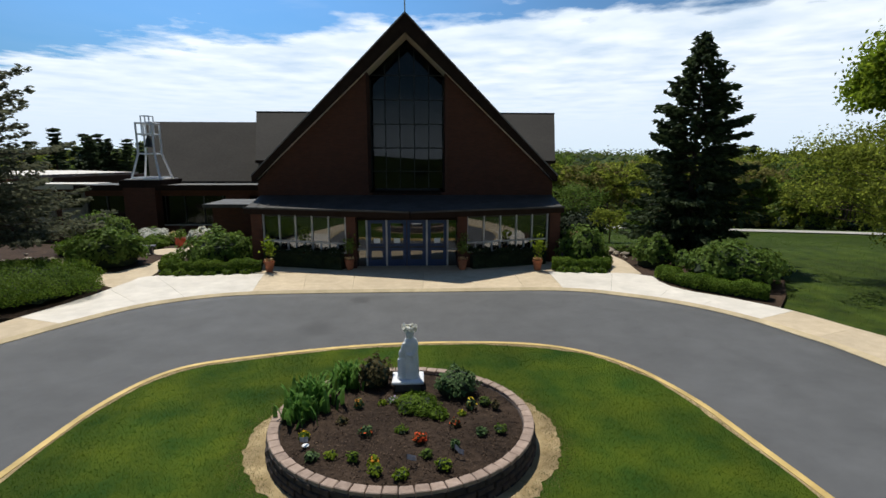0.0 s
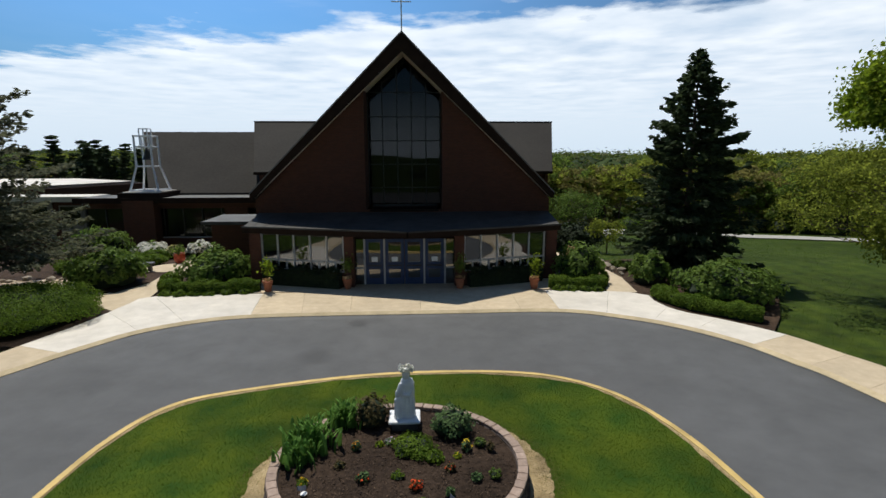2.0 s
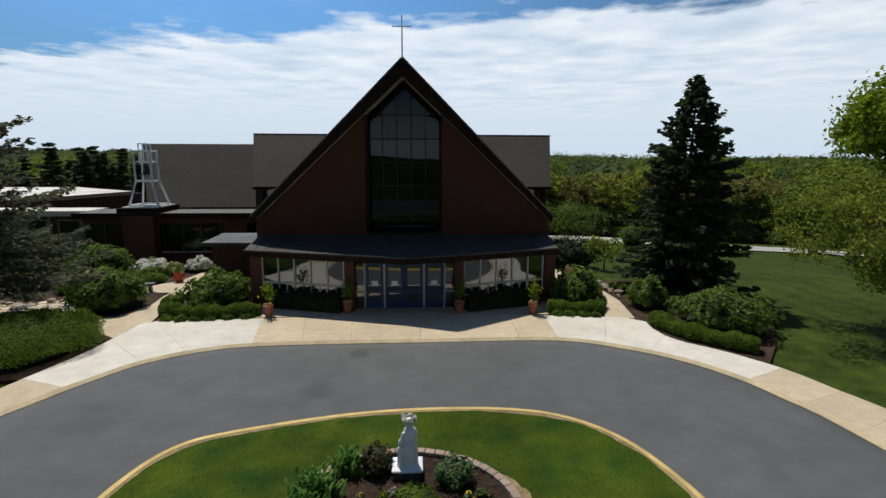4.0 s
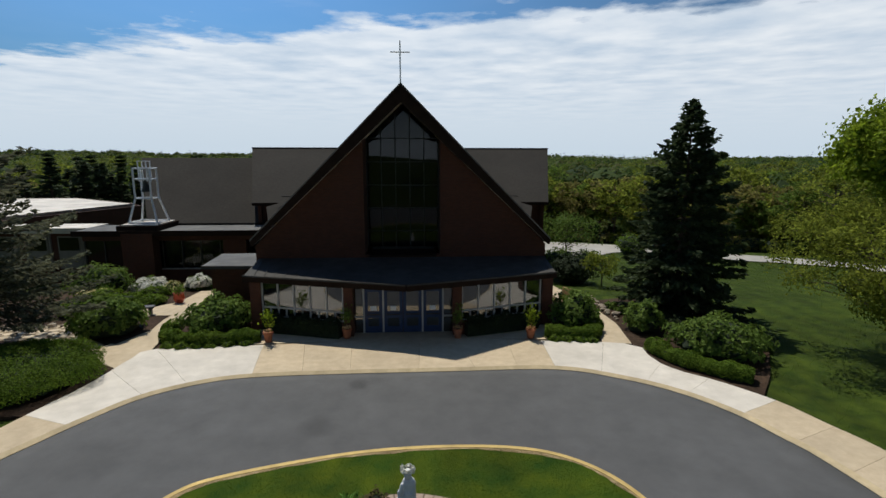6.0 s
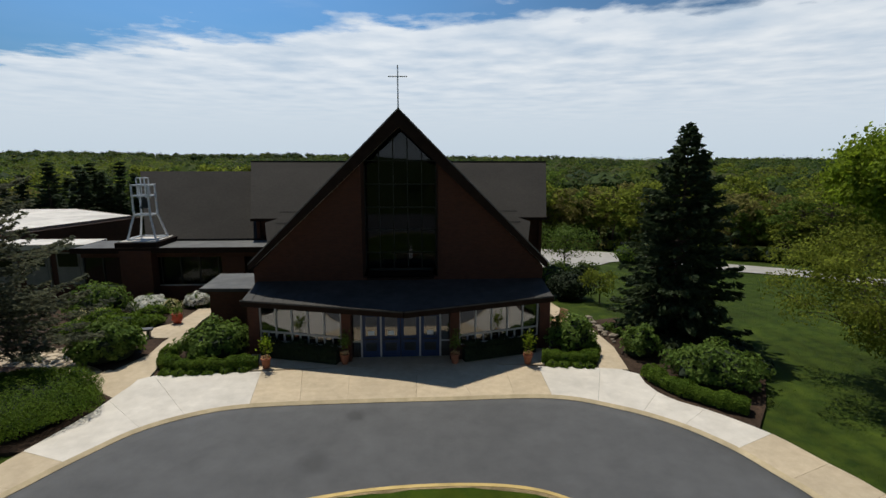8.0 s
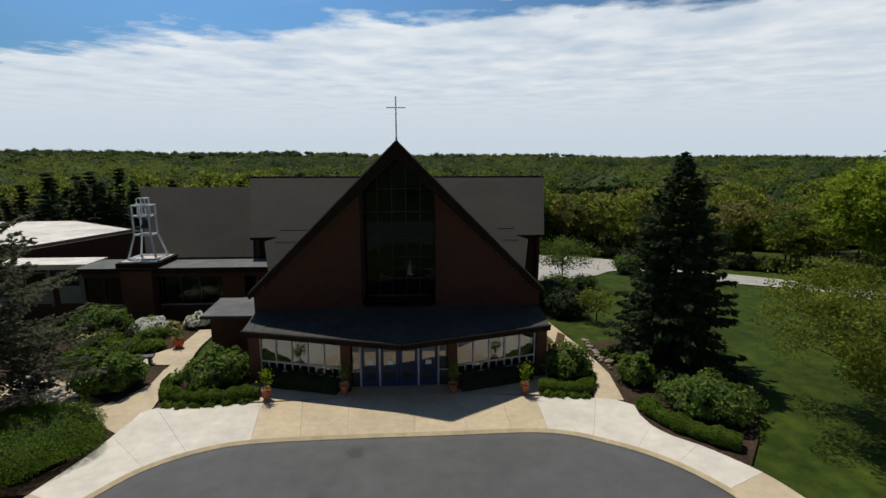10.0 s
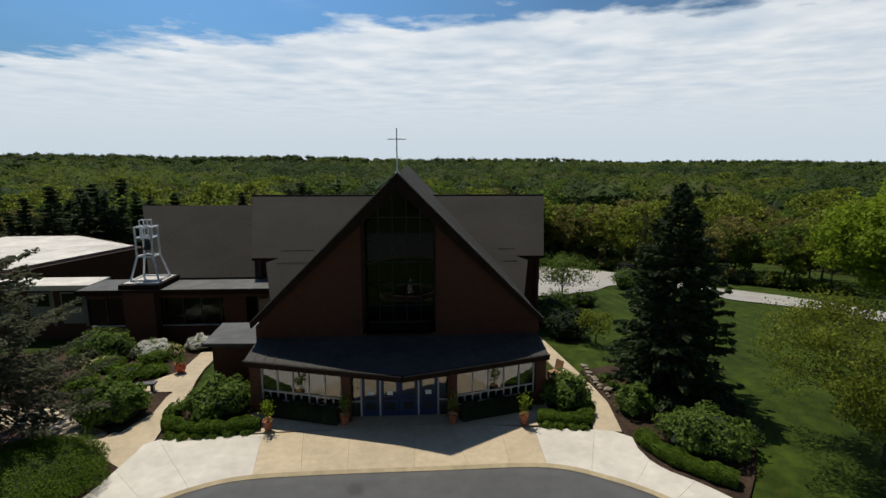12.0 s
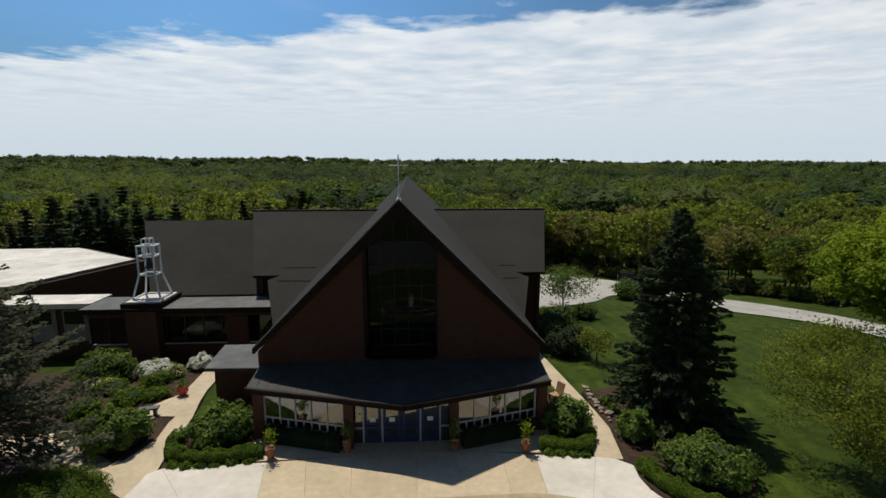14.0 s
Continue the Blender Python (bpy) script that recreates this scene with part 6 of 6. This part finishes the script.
# ---- grass ----
def sow(name, n, place, size, leaf, label, seed):
    rng = np.random.default_rng(seed)
    pts = place(rng, n)
    a = rng.uniform(0, 2 * math.pi, len(pts))
    h = size * rng.uniform(0.5, 1.2, len(pts))
    w = 0.12 * h
    lean = rng.normal(size=(len(pts), 2)) * 0.35 * h[:, None]
    v = np.stack([pts + np.stack([np.cos(a) * w, np.sin(a) * w, 0 * a], 1), pts - np.stack([np.cos(a) * w, np.sin(a) * w, 0 * a], 1),
                  pts + np.stack([lean[:, 0], lean[:, 1], h], 1)], axis=1).reshape(-1, 3)
    i = np.arange(len(pts)) * 3
    ob = part(name, (v.tolist(), np.stack([i, i + 1, i + 2], 1).tolist()), leaf)
    return tagged(ob, label, "grass", kind="stuff")


def inside(poly, x, y):
    hit, n = np.zeros(len(x), bool), len(poly)
    for i in range(n):
        (ax, ay), (bx, by) = poly[i], poly[(i + 1) % n]
        cond = ((ay > y) != (by > y)) & (x < (bx - ax) * (y - ay) / (by - ay + 1e-12) + ax)
        hit ^= cond
    return hit


def on_island(rng, n):
    x, y = rng.uniform(-6.5, 6.8, n), rng.uniform(3.5, 13.3, n)
    ok = inside(offset(INNER, -0.05, True), x, y) & ~inside([(PX + (a - PX) * 0.93, PY + (b - PY) * 0.93) for a, b in ring], x + rng.normal(size=n) * 0.06, y + rng.normal(size=n) * 0.06) & ((((x - PX) / (RX + 0.1)) ** 2 + ((y - PY) / (RY + 0.1)) ** 2) > 1)
    return np.stack([x[ok], y[ok], np.full(ok.sum(), ISLAND + 0.11)], 1)


def on_right_lawn(rng, n):
    x, y = rng.uniform(9.8, 37, n), rng.uniform(8, 60, n)
    back = 13.3 + np.maximum(0, 16 - y) * 0.1
    ok = (x > np.where(y > 27.5, 10.2, back)) & ~((y > 54) & (x < 40)) & ~((x < np.interp(y, [15, 17, 19, 21.6, 24, 26.6, 27.5], [13, 13.9, 15.3, 16.4, 16.7, 15.8, 14])) & (y > 15) & (y < 27.5))
    x, y = x[ok], y[ok]
    return np.stack([x, y, np.where(y < 27, 0, -0.11 * (y - 27)) - 0.07], 1)


def on_ring(rng, n):
    a, r = rng.uniform(0, 2 * math.pi, n), 1.0 + 0.24 * rng.uniform(0, 1, n) + 0.05 * np.abs(rng.normal(size=n))
    return np.stack([PX + np.cos(a) * r * RX, PY + np.sin(a) * r * RY, np.full(n, ISLAND + 0.12)], 1)


L_GRASS = leaf_material("grass_blade", (0.03, 0.085, 0.008), (0.1, 0.145, 0.012), 0.6, 0.6, 0.35)
L_STRAW = leaf_material("straw_blade", (0.32, 0.24, 0.12), (0.5, 0.4, 0.22), 0.8, 0.2, 0.3)
sow("lawn_grass", 150000, on_island, 0.038, L_GRASS, "short mown green grass on the island", 41)
sow("meadow_grass", 120000, on_right_lawn, 0.05, L_GRASS, "mown green grass of the side lawn", 42)
sow("dry_grass_blades", 26000, on_ring, 0.022, L_STRAW, "dry straw-coloured grass round the planter", 43)
